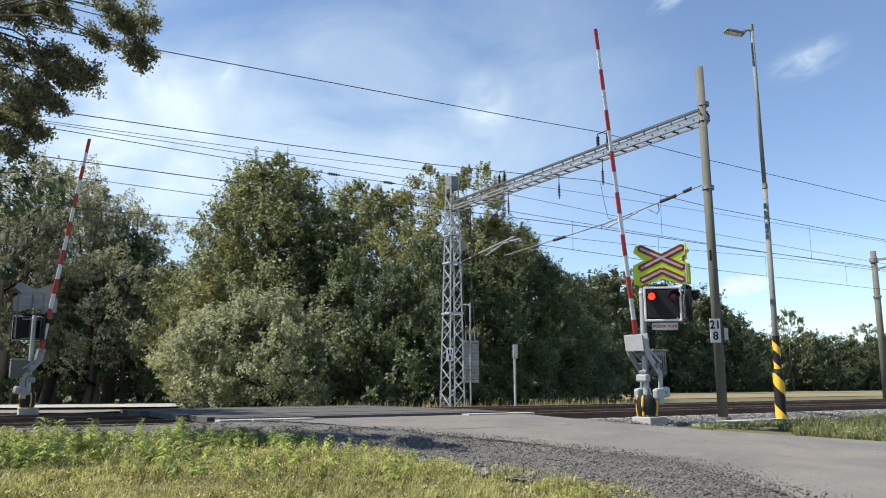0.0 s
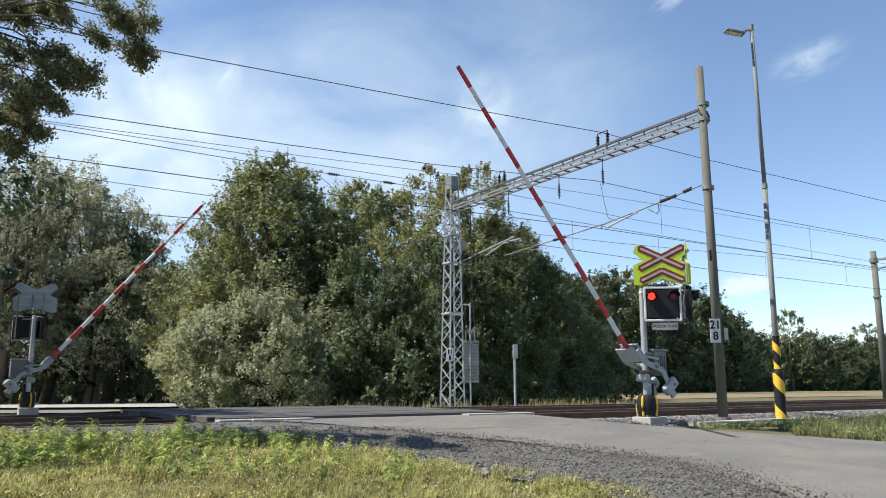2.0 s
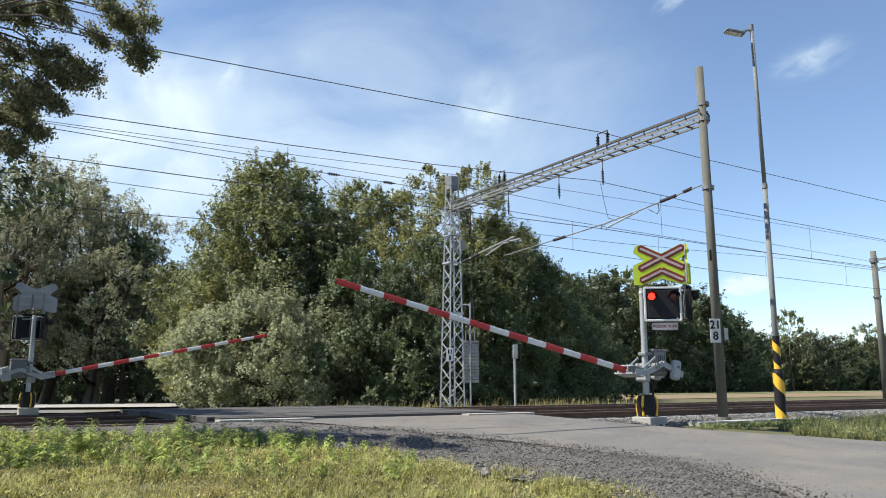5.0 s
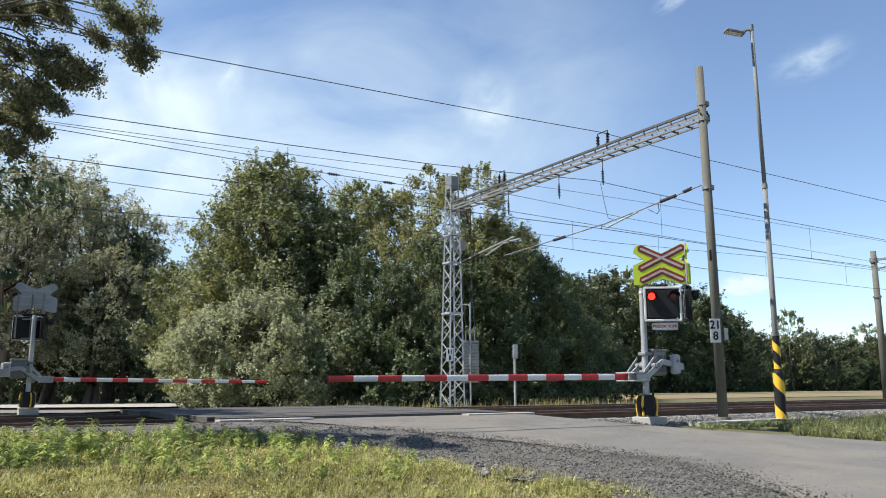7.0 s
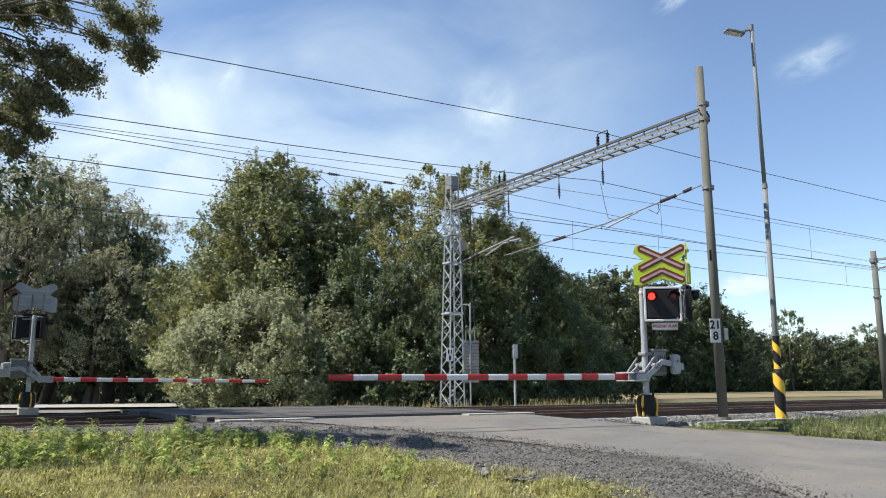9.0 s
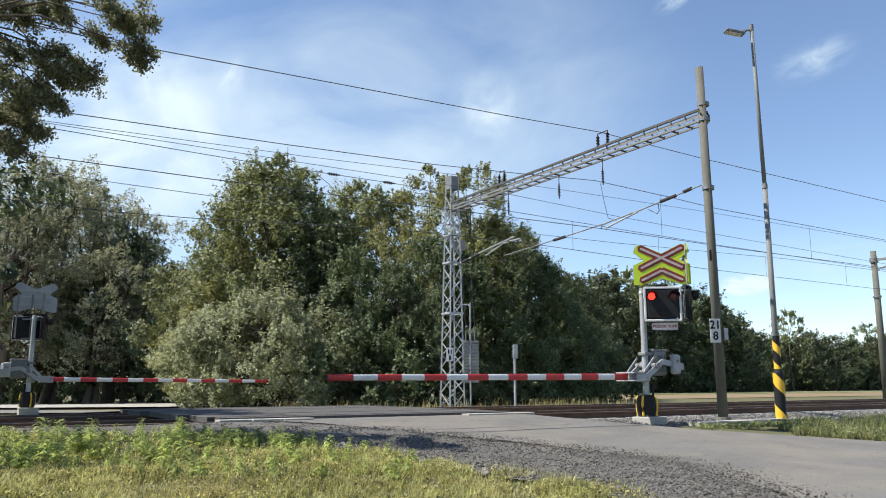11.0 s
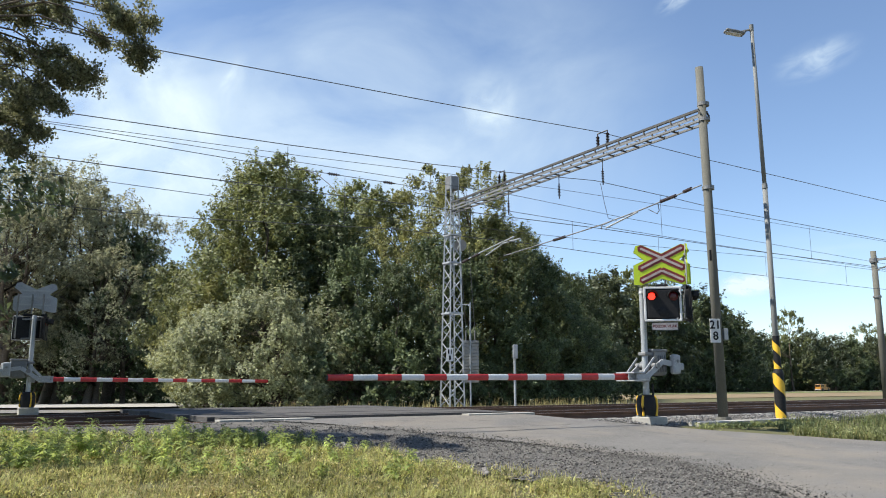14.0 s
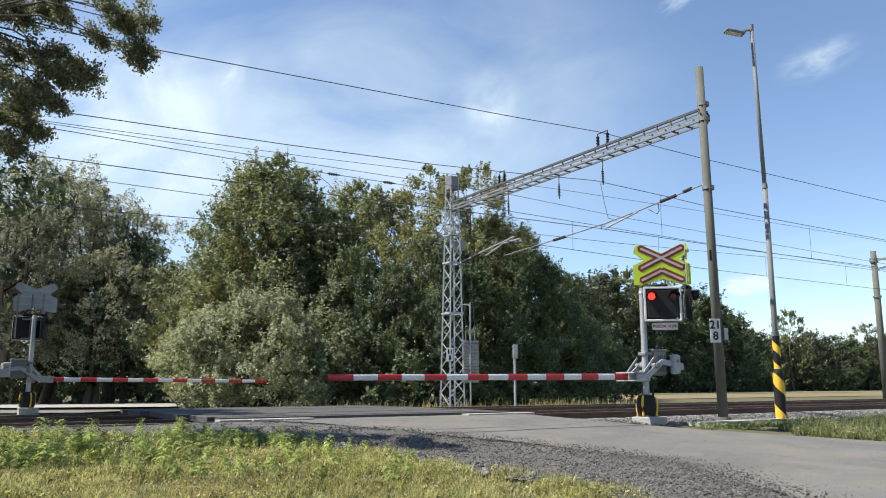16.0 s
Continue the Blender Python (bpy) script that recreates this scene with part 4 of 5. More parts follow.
# ---- van ----
def build_van():
    th = thing("van", None, "orange panel van driving along the main road", "van")
    hw = 0.92
    lower = [(-2.25, 0.42), (-2.28, 0.60), (-2.26, 1.05), (1.35, 1.08), (1.45, 1.05), (2.05, 0.92), (2.22, 0.75), (2.25, 0.48), (2.15, 0.38)]
    bm = bmesh.new()
    prism(bm, lower, 2 * hw)
    bmesh.ops.bevel(bm, geom=bm.edges[:], offset=0.05, segments=2, affect="EDGES")
    body = part("body", bm, M_VAN, th)
    cab = bmesh.new()
    a = [(-2.26, 1.04), (-2.16, 1.90), (0.62, 1.92), (0.80, 1.86), (1.42, 1.07)]
    prism(cab, a, 2 * hw - 0.10)
    bmesh.ops.bevel(cab, geom=cab.edges[:], offset=0.06, segments=2, affect="EDGES")
    part("cabin", cab, M_VAN, body)
    for y in (-hw + 0.04, hw - 0.04):
        for pts in ([(0.38, 1.15), (0.38, 1.72), (0.74, 1.72), (1.2, 1.15)], [(-1.45, 1.17), (-1.45, 1.75), (-0.75, 1.75), (-0.75, 1.17)], [(-2.10, 1.17), (-2.07, 1.75), (-1.75, 1.75), (-1.75, 1.17)]):
            part("window", prism(bmesh.new(), pts, 0.05, Matrix.Translation((0, y, 0))), M_GLASSDARK, body)
        part("trim_strip", boxm((3.6, 0.04, 0.06), pose(-0.1, y * 1.03, 0.62), 0.01), M_BLACK, body)
    part("roof", boxm((2.75, 1.6, 0.06), pose(-0.75, 0, 1.93), 0.02), M_WHITE, body, "pale grey roof")
    part("windscreen", boxm((0.04, 1.5, 0.85), pose(1.14, 0, 1.45, 0, -38, 0), 0.01), M_GLASSDARK, body)
    part("rear_window", boxm((0.04, 1.4, 0.5), pose(-2.23, 0, 1.5, 0, 6, 0), 0.01), M_GLASSDARK, body)
    part("bumper", boxm((0.14, 1.86, 0.2), pose(2.24, 0, 0.42), 0.04), M_BLACK, body)
    part("bumper", boxm((0.14, 1.86, 0.2), pose(-2.28, 0, 0.42), 0.04), M_GALV, body)
    for y in (-0.68, 0.68):
        part("headlight", boxm((0.06, 0.3, 0.16), pose(2.22, y, 0.74), 0.02), M_WHITE, body)
        part("tail_light", boxm((0.05, 0.14, 0.34), pose(-2.28, y * 1.2, 0.9), 0.01), M_RED, body)
        part("mirror", boxm((0.1, 0.2, 0.22), pose(1.1, y * 1.5, 1.2), 0.03), M_BLACK, body)
    for x in (-1.35, 1.35):
        for y in (-0.78, 0.78):
            part("wheel_arch", rodm((x, y * 1.19 - 0.02, 0.40), (x, y * 1.19 + 0.02, 0.40), 0.43, 0.43, 24), M_BLACK, th)
            wh = part("wheel", rodm((x, y * 1.12 - 0.11, 0.33), (x, y * 1.12 + 0.11, 0.33), 0.33, 0.33, 24), M_RUBBER, th)
            part("rim", rodm((x, y * 1.12 - 0.118, 0.33), (x, y * 1.12 + 0.118, 0.33), 0.17, 0.17, 16), M_GALVDULL, wh)
    return th


van = build_van()


# ---- plants ----
def leaves(name, pts, size, mat, parent, seed, droop=0.0, aspect=0.55, tri=False, facing=None):
    """Diamond-shaped leaves, one at each point, turned at random about the way they face."""
    rng = np.random.default_rng(seed)
    pts = np.asarray(pts)
    k = len(pts)
    u = rng.normal(size=(k, 3))
    u[:, 2] -= droop
    u /= np.linalg.norm(u, axis=1, keepdims=True)
    w = rng.normal(size=(k, 3))
    if facing is not None:
        h = facing + rng.normal(size=(k, 3)) * 0.55
        h /= np.linalg.norm(h, axis=1, keepdims=True)
        u -= (u * h).sum(1, keepdims=True) * h
        u /= np.linalg.norm(u, axis=1, keepdims=True)
        w = np.cross(h, u)
    w -= (w * u).sum(1, keepdims=True) * u
    w /= np.linalg.norm(w, axis=1, keepdims=True)
    sz = size * rng.uniform(0.6, 1.35, (k, 1))
    nrm = np.cross(u, w)
    if tri:
        v = np.stack([pts - u * sz * 0.5 + w * sz * aspect * 0.5, pts + u * sz * 0.65, pts - u * sz * 0.35 - w * sz * aspect * 0.5 + nrm * sz * 0.1], 1)
        return raw(name, v.reshape(-1, 3), np.arange(k * 3).reshape(k, 3), mat, parent)
    v = np.stack([pts - u * sz * 0.5, pts + w * sz * aspect * 0.5 + nrm * sz * 0.08, pts + u * sz * 0.5, pts - w * sz * aspect * 0.5 + nrm * sz * 0.08], 1)
    f = np.arange(k * 4).reshape(k, 4)
    return raw(name, v.reshape(-1, 3), f, mat, parent)


def crown_points(height, radius, low, lobes, twigs, per, seed, top_power=0.7, lobe_r=0.26, rise=0.5, belly=0.12, hollow=0.62):
    """Leaf places on twigs that stand out of boughs over an irregular crown, the way each leaf faces, and the boughs' centres."""
    rng = np.random.default_rng(seed)
    ph = rng.uniform(0, 6.28, 6)
    centres, pts, faces = [], [], []
    for i in range(lobes):
        f = (i + rng.random()) / lobes
        a = i * 2.39996 + rng.normal(0, 0.35)
        prof = (np.sin(np.pi * min(1.0, belly + f * (1 - belly))) ** top_power) * 0.98 + 0.06
        wave = 1 + 0.16 * np.sin(3 * a + ph[0] + f * 4) + 0.13 * np.sin(5 * a + ph[1] - f * 7) + 0.1 * np.sin(9 * f + ph[2])
        r = radius * prof * wave * (hollow + (1 - hollow) * rng.random() ** 0.6)
        z = low + (height - low) * f * (1 + 0.05 * np.sin(2 * a + ph[3]))
        centres.append((r * np.cos(a), r * np.sin(a), z))
    centres = np.array(centres)
    axis_z = low + (height - low) * 0.35
    for c in centres:
        q = lobe_r * radius * rng.uniform(0.6, 1.3)
        out = np.array([c[0], c[1], 0.55 * (c[2] - axis_z) + 0.35 * radius])
        out /= np.linalg.norm(out) + 1e-6
        m = int(twigs * rng.uniform(0.7, 1.3))
        g = rng.normal(size=(m, 3)) + out * 0.75 + np.array([0, 0, 0.25])
        g /= np.linalg.norm(g, axis=1, keepdims=True)
        base = c + g * q * rng.uniform(0.35, 0.9, (m, 1)) * np.array([1.0, 1.0, 0.8])
        way = g * 0.8 + out * 0.4 + np.array([0, 0, rise]) + rng.normal(size=(m, 3)) * 0.25
        way /= np.linalg.norm(way, axis=1, keepdims=True)
        ln = q * rng.uniform(0.35, 0.95, (m, 1))
        for k in range(m):
            n = max(3, int(per * rng.uniform(0.6, 1.4)))
            t = rng.random((n, 1))
            pts.append(base[k] + way[k] * ln[k] * t + rng.normal(size=(n, 3)) * q * 0.118 * (1.15 - 0.8 * t))
            faces.append(np.repeat((g[k] * 0.75 + out * 0.3 + np.array([0, 0, 0.45]))[None], n, 0))
    return np.concatenate(pts), np.concatenate(faces), centres


def build_tree(name, height, radius, low, mat, seed, lobes=70, twigs=24, per=20, leaf=0.14, trunk=0.22, label="", category="tree", stems=1, droop=0.2, top_power=0.7, lobe_r=0.26, rise=0.5, limbs=16, belly=0.12):
    th = thing(name, None, label, category)
    rng = np.random.default_rng(seed + 50)
    pts, facing, cen = crown_points(height, radius, low, lobes, twigs, per, seed, top_power, lobe_r, rise, belly)
    leaves("crown", pts, leaf, mat, th, seed + 1, droop, 0.7, True, facing)
    order = np.argsort(cen[:, 2])
    V, F = [], []

    def add(path, rad):
        v, f = tube(path, rad, 6)
        o = len(V)
        V.extend(v)
        F.extend([tuple(i + o for i in q) for q in f])

    for s in range(stems):
        lean = rng.normal(0, 0.05 if stems == 1 else 0.28, 2) * radius
        off = rng.normal(0, 0.0 if stems == 1 else 0.25, 2)
        path = [(off[0] + lean[0] * t + 0.12 * rng.normal(), off[1] + lean[1] * t + 0.12 * rng.normal(), -0.3 + (height * 0.86 + 0.3) * t) for t in np.linspace(0, 1, 7)]
        add(path, [trunk * (1 - 0.88 * t) * (1.25 if t == 0 else 1) for t in np.linspace(0, 1, 7)])
        pick = order[rng.integers(0, len(order), limbs)]
        for i in pick:
            c = cen[i]
            t0 = min(0.8, max(0.12, (c[2] - 0.35 * np.hypot(c[0], c[1])) / height))
            b = np.array(path[int(round(t0 * 6))])
            mid = (b + c) / 2 + np.array([0, 0, -0.05 * radius])
            add([tuple(b), tuple(mid), tuple(c)], [trunk * 0.38 * (1 - 0.6 * t0), trunk * 0.24 * (1 - 0.6 * t0), 0.015])
    raw("trunk", V, F, M_BARK, th, smooth=True)
    return th


def put(tree, x, y, size=1.0, turn=0.0, squash=1.0, label=""):
    o = copy_thing(tree, pose(x, y, gxy(x, y) - 0.05, 0, 0, turn) @ Matrix.Diagonal((size, size, size * squash, 1)))
    o.scale = (size, size, size * squash)
    if label:
        o["label"] = label
    return o


TREE_RNG = random.Random(11)
oak = build_tree("tree", 12.0, 4.2, 0.6, M_LEAF_A, 21, 84, 18, 24, 0.155, 0.24, "tall mid-green leafy tree in the wood", droop=0.3, lobe_r=0.23, top_power=0.95, belly=0.26, rise=0.8)
alder = build_tree("tree", 11.0, 3.6, 0.4, M_LEAF_B, 31, 80, 17, 23, 0.155, 0.2, "dark green leafy tree at the wood's edge", droop=0.3, lobe_r=0.25, top_power=0.8, belly=0.25, rise=0.7)
poplar = build_tree("tree", 14.0, 3.2, 1.2, M_LEAF_D, 41, 74, 17, 25, 0.14, 0.22, "tall yellow-green poplar with an airy crown", droop=0.5, top_power=0.55, lobe_r=0.27, rise=1.5)
ash = build_tree("tree", 10.5, 3.5, 0.4, M_LEAF_D, 45, 80, 17, 23, 0.155, 0.2, "yellow-green leafy tree on the sunny side of the wood", droop=0.3, lobe_r=0.25, top_power=0.8, belly=0.25, rise=0.7)
willow = build_tree("tree", 13.0, 4.6, 3.0, M_LEAF_E, 51, 58, 18, 22, 0.15, 0.3, "spreading grey-green willow beside the main road", stems=3, droop=0.6, lobe_r=0.24, limbs=22)
bush = build_tree("bush", 4.45, 3.7, 0.1, M_LEAF_C, 63, 120, 22, 27, 0.12, 0.09, "large silvery-green willow bush by the road", "bush", stems=7, droop=0.2, top_power=0.6, lobe_r=0.23, rise=0.8)


def seat(tree, x, y, turn=0.0, size=1.0):
    tree.matrix_basis = pose(x, y, gxy(x, y) - 0.05, 0, 0, turn) @ Matrix.Diagonal((size, size, size, 1))


seat(bush, -8.2, 36.0)
seat(oak, -9.6, 42.0, 120, 1.06)
seat(ash, -11.4, 43.5, 40, 0.76)
# its dark foliage also stands in for shade on the oak's right side
seat(alder, -6.2, 41.5, 40, 0.9)
seat(poplar, -1.0, 45.0, 215, 0.93)
seat(willow, -31.8, 57.0, 40, 1.35)
shrub = build_tree("shrub", 3.2, 2.4, 0.05, M_LEAF_B, 71, 34, 16, 18, 0.15, 0.05, "dark green undergrowth shrub at the foot of the wood", "shrub", stems=4, droop=0.2, top_power=0.5, lobe_r=0.3)
seat(shrub, -3.6, 36.0)
far_oak = build_tree("tree", 12.0, 4.2, 0.4, M_LEAF_F, 121, 72, 12, 16, 0.33, 0.24, "distant green tree behind the field", droop=0.3, lobe_r=0.32, belly=0.2)
far_alder = build_tree("tree", 11.0, 3.6, 0.3, M_LEAF_B, 131, 72, 12, 16, 0.33, 0.2, "distant green tree behind the field", droop=0.3, lobe_r=0.32, belly=0.2)
far_poplar = build_tree("tree", 14.0, 3.2, 1.2, M_LEAF_A, 141, 60, 12, 14, 0.26, 0.22, "distant airy tree beyond the field", droop=0.5, top_power=0.55, rise=1.2)
far_shrub = build_tree("shrub", 3.2, 2.4, 0.05, M_LEAF_B, 171, 24, 10, 10, 0.26, 0.05, "dark hedge shrub behind the field", "shrub", stems=3, top_power=0.5, lobe_r=0.3)
seat(far_oak, 30.0, 182.0, 0, 1.8)
seat(far_alder, 42.0, 186.0, 0, 1.9)
seat(far_poplar, 160.0, 278.0, 0, 1.5)
seat(far_shrub, 36.0, 160.0, 0, 1.7)
FAR = {oak: far_oak, alder: far_alder, poplar: far_poplar, shrub: far_shrub, willow: far_oak}
# tree, x, y, size, turn
WOOD_EDGE = [
    (ash, -14.0, 50.0, 0.97, 155), (ash, -12.2, 41.0, 0.58, 200), (alder, -9.2, 47.0, 1.0, 60), (alder, -7.6, 45.5, 0.85, 310), (oak, -6.6, 56.0, 1.23, 85), (oak, -4.0, 52.0, 1.11, 320), (poplar, 1.7, 43.0, 0.92, 46),
    (alder, -2.2, 36.5, 0.56, 340), (alder, -0.3, 39.0, 0.72, 235), (oak, 2.9, 43.0, 0.80, 224), (alder, 5.2, 44.0, 0.72, 310), (oak, 4.9, 47.0, 0.81, 25),
    (alder, 7.0, 50.0, 0.72, 75), (alder, 10.0, 57.0, 0.73, 125), (oak, -11.8, 46.0, 1.08, 80), (alder, -4.3, 38.0, 0.66, 270), (oak, -9.9, 50.0, 1.19, 160),
    (oak, 3.0, 55.0, 1.0, 10), (alder, 1.2, 39.5, 0.66, 15), (alder, 3.6, 41.5, 0.62, 140), (alder, 6.2, 46.5, 0.68, 200), (alder, 8.4, 53.0, 0.74, 20),
]
for tree, x, y, size, turn in WOOD_EDGE:
    put(tree if y < 100 else FAR[tree], x, y, size, turn)
ROADSIDE_TREES = [
    (willow, -29.8, 60.0, 1.33, 120), (willow, -28.3, 62.0, 1.22, 170), (willow, -25.3, 60.0, 1.12, 35), (alder, -23.5, 58.0, 1.1, 55), (willow, -40.0, 60.0, 1.3, 300),
    # the alder at (-16.5, 17.0) is unseen, added to shade rails and crossing
    (willow, -29.5, 52.8, 1.0, 40), (alder, -25.0, 66.0, 0.95, 100), (alder, -21.5, 64.0, 0.9, 10), (alder, -16.5, 17.0, 1.3, 0), (willow, -24.5, 55.0, 0.8, 140), (willow, -36.0, 70.0, 1.3, 75),
]
for tree, x, y, size, turn in ROADSIDE_TREES:
    put(tree if y < 100 else FAR[tree], x, y, size, turn)
UNDERGROWTH = [
    (shrub, 6.6, 43.5, 0.6, 290), (shrub, 2.4, 39.5, 0.7, 100), (shrub, 8.6, 47.0, 0.6, 75), (shrub, 11.4, 55.0, 0.9, 315), (shrub, -44.0, 74.0, 1.6, 40),
    (shrub, -38.0, 72.0, 1.5, 90), (shrub, -31.0, 73.0, 1.5, 180), (shrub, -24.0, 72.5, 1.6, 270), (shrub, -16.0, 56.0, 1.1, 33), (shrub, -29.0, 51.8, 0.5, 200),
]
for tree, x, y, size, turn in UNDERGROWTH:
    put(tree if y < 100 else FAR[tree], x, y, size, turn)
FAR_WOOD = [
    (oak, 32.8, 160.0, 1.87, 165), (poplar, 38.7, 165.0, 1.79, 205), (oak, 44.8, 172.0, 1.83, 70), (alder, 52.3, 180.0, 2.03, 295), (oak, 61.3, 190.0, 1.89, 160),
    (oak, 35.0, 175.0, 1.8, 15), (oak, 48.0, 190.0, 2.0, 115), (alder, 57.0, 196.0, 1.95, 215), (alder, 27.0, 165.0, 1.9, 30), (shrub, 40.0, 163.0, 1.7, 5),
    (shrub, 48.0, 172.0, 1.8, 105), (shrub, 58.0, 184.0, 1.8, 205),
]
for tree, x, y, size, turn in FAR_WOOD:
    put(tree if y < 100 else FAR[tree], x, y, size, turn)
FAR_LINE = [
    (alder, 68.4, 197.0, 1.93, 15), (oak, 78.0, 212.0, 1.58, 230), (alder, 88.9, 226.0, 1.38, 85), (alder, 64.0, 206.0, 2.0, 25), (oak, 73.0, 215.0, 1.8, 95),
    (oak, 83.0, 228.0, 1.5, 265), (shrub, 65.0, 192.0, 1.8, 305), (shrub, 74.0, 204.0, 1.8, 45), (shrub, 84.0, 216.0, 1.8, 145), (shrub, 93.0, 224.0, 1.7, 245),
    (poplar, 107.9, 245.0, 1.75, 24), (oak, 118.6, 255.0, 1.45, 350), (willow, 127.5, 258.0, 1.37, 30), (alder, 135.9, 262.0, 1.44, 245), (poplar, 144.7, 270.0, 1.58, 302),
    (oak, 144.8, 262.0, 1.35, 184), (alder, 106.3, 252.0, 1.42, 115), (oak, 98.0, 246.0, 1.4, 70), (alder, 113.0, 258.0, 1.4, 200), (willow, 155.0, 272.0, 1.4, 100),
]
for tree, x, y, size, turn in FAR_LINE:
    put(tree if y < 100 else FAR[tree], x, y, size, turn)
# hedge and trees that carry the far line on
for i in range(16):
    x = 92 + i * 6.5 + TREE_RNG.uniform(-2, 2)
    y = 240 + i * 2.2 + TREE_RNG.uniform(0, 8)
    put(far_shrub, x, y, 2.0, TREE_RNG.uniform(0, 360))
    put((far_alder, far_oak)[i % 2], x + 1, y + 26, 1.35, TREE_RNG.uniform(0, 360))
    if i > 8:
        put((far_oak, far_alder)[i % 2], x + 4, y + 20, 1.5, TREE_RNG.uniform(0, 360))


def build_near_branches():
    """The tree beside the viewer whose boughs hang into the top of the view."""
    th = thing("tree", Matrix.Translation((-11.0, 6.2, -0.55)), "near dark tree with boughs hanging into view", "tree")
    rng = np.random.default_rng(77)
    V, F, pts = [], [], []

    def add(path, rad):
        v, f = tube(path, rad, 6)
        o = len(V)
        V.extend(v)
        F.extend([tuple(i + o for i in q) for q in f])

    add([(0, 0, -0.3), (0.2, 0, 3), (0.1, 0.2, 6), (0.3, 0.1, 9), (0.2, 0, 13)], [0.38, 0.3, 0.25, 0.18, 0.04])
    # boughs round the whole crown, then those that reach out over the meadow
    boughs = []
    for i in range(30):
        a = rng.uniform(3.1, 4.9)
        z0 = rng.uniform(4.5, 12)
        ln = rng.uniform(2.5, 4.6) * (1.1 - 0.04 * z0)
        boughs.append(((0.2, 0.1, z0), (ln * math.cos(a), ln * math.sin(a), z0 + rng.uniform(0.2, 1.6)), False))
    reach = ((3.61, 7.44), (4.01, 7.34), (4.38, 7.44), (4.77, 7.5), (5.03, 7.24), (3.76, 6.88), (4.24, 6.83), (4.63, 6.83), (4.93, 6.58), (3.71, 6.43), (4.1, 6.33), (4.47, 6.48), (4.76, 6.43), (4.12, 6.04), (4.42, 6.07), (4.38, 5.84), (3.75, 5.92), (3.78, 5.62), (4.02, 5.57), (3.77, 5.28), (4.0, 5.15), (4.19, 5.47), (5.59, 7.39), (5.83, 7.16), (5.98, 6.93), (5.88, 6.71), (6.18, 7.22), (5.49, 7.53), (4.46, 7.65), (3.79, 7.65))
    for x, z in reach:
        boughs.append(((3.2, 5.4, 5.2 + round((z - 5.2) / 0.9) * 0.9), (x - 0.13, 6.3 + rng.uniform(-0.5, 0.5), z), True))
    for a in sorted({b[0] for b in boughs if b[2]}):
        add([(0.2, 0.1, a[2] * 0.6), (1.4, 2.6, a[2] * 0.95), a], [0.14, 0.09, 0.03])
    wide = []
    for a, b, fine in boughs:
        a, b = np.array(a), np.array(b)
        mid = (a + b) / 2 + np.array([0, rng.uniform(-0.6, 0.6), rng.uniform(0.1, 0.6)])
        add([tuple(a), tuple(mid), tuple(b)], [0.022, 0.014, 0.005] if fine else [0.06, 0.025, 0.006])
        if not fine:
            for t in np.linspace(0.35, 1.0, 9):
                c = (1 - t) ** 2 * a + 2 * t * (1 - t) * mid + t * t * b
                wide.append(c + rng.normal(size=(70, 3)) * 0.4)
            continue
        for k in range(28):
            tip = b + rng.normal(size=3) * np.array([0.085, 0.24, 0.08])
            add([tuple(b + (tip - b) * 0.1), tuple(tip)], [0.007, 0.003])
            m = int(rng.integers(26, 54))
            pts.append(tip + rng.normal(size=(m, 3)) * np.array([0.052, 0.07, 0.05]))
    leaves("crown", np.concatenate(pts), 0.05, M_LEAF_N, th, 78, 0.4, 0.75)
    leaves("upper_crown", np.concatenate(wide), 0.12, M_LEAF_N, th, 79, 0.4, 0.75)
    raw("trunk", V, F, M_BARK, th, smooth=True)


build_near_branches()


def blades(name, spots, hts, mat, seed, width, label, bend=0.35):
    """Grass: bent two-piece blades in one mesh."""
    rng = np.random.default_rng(seed)
    p = np.asarray(spots)
    k = len(p)
    a = rng.uniform(0, 2 * np.pi, k)
    dirv = np.stack([np.cos(a), np.sin(a), np.zeros(k)], 1)
    side = np.stack([-np.sin(a), np.cos(a), np.zeros(k)], 1) * (width * rng.uniform(0.6, 1.4, (k, 1)))
    h = np.asarray(hts)[:, None] * rng.uniform(0.6, 1.3, (k, 1))
    up = np.array([[0, 0, 1.0]])
    b = bend * rng.uniform(0.2, 1.5, (k, 1))
    m = p + up * h * 0.55 + dirv * h * b * 0.35
    t = p + up * h + dirv * h * b
    v = np.stack([p - side, p + side, m + side * 0.7, m - side * 0.7, t], 1).reshape(-1, 3)
    i = (np.arange(k) * 5)[:, None]
    f = np.concatenate([np.concatenate([i, i + 1, i + 2], 1), np.concatenate([i, i + 2, i + 3], 1), np.concatenate([i + 3, i + 2, i + 4], 1)])
    return tagged(raw(name, v, f, mat), label, "grass", kind="stuff")


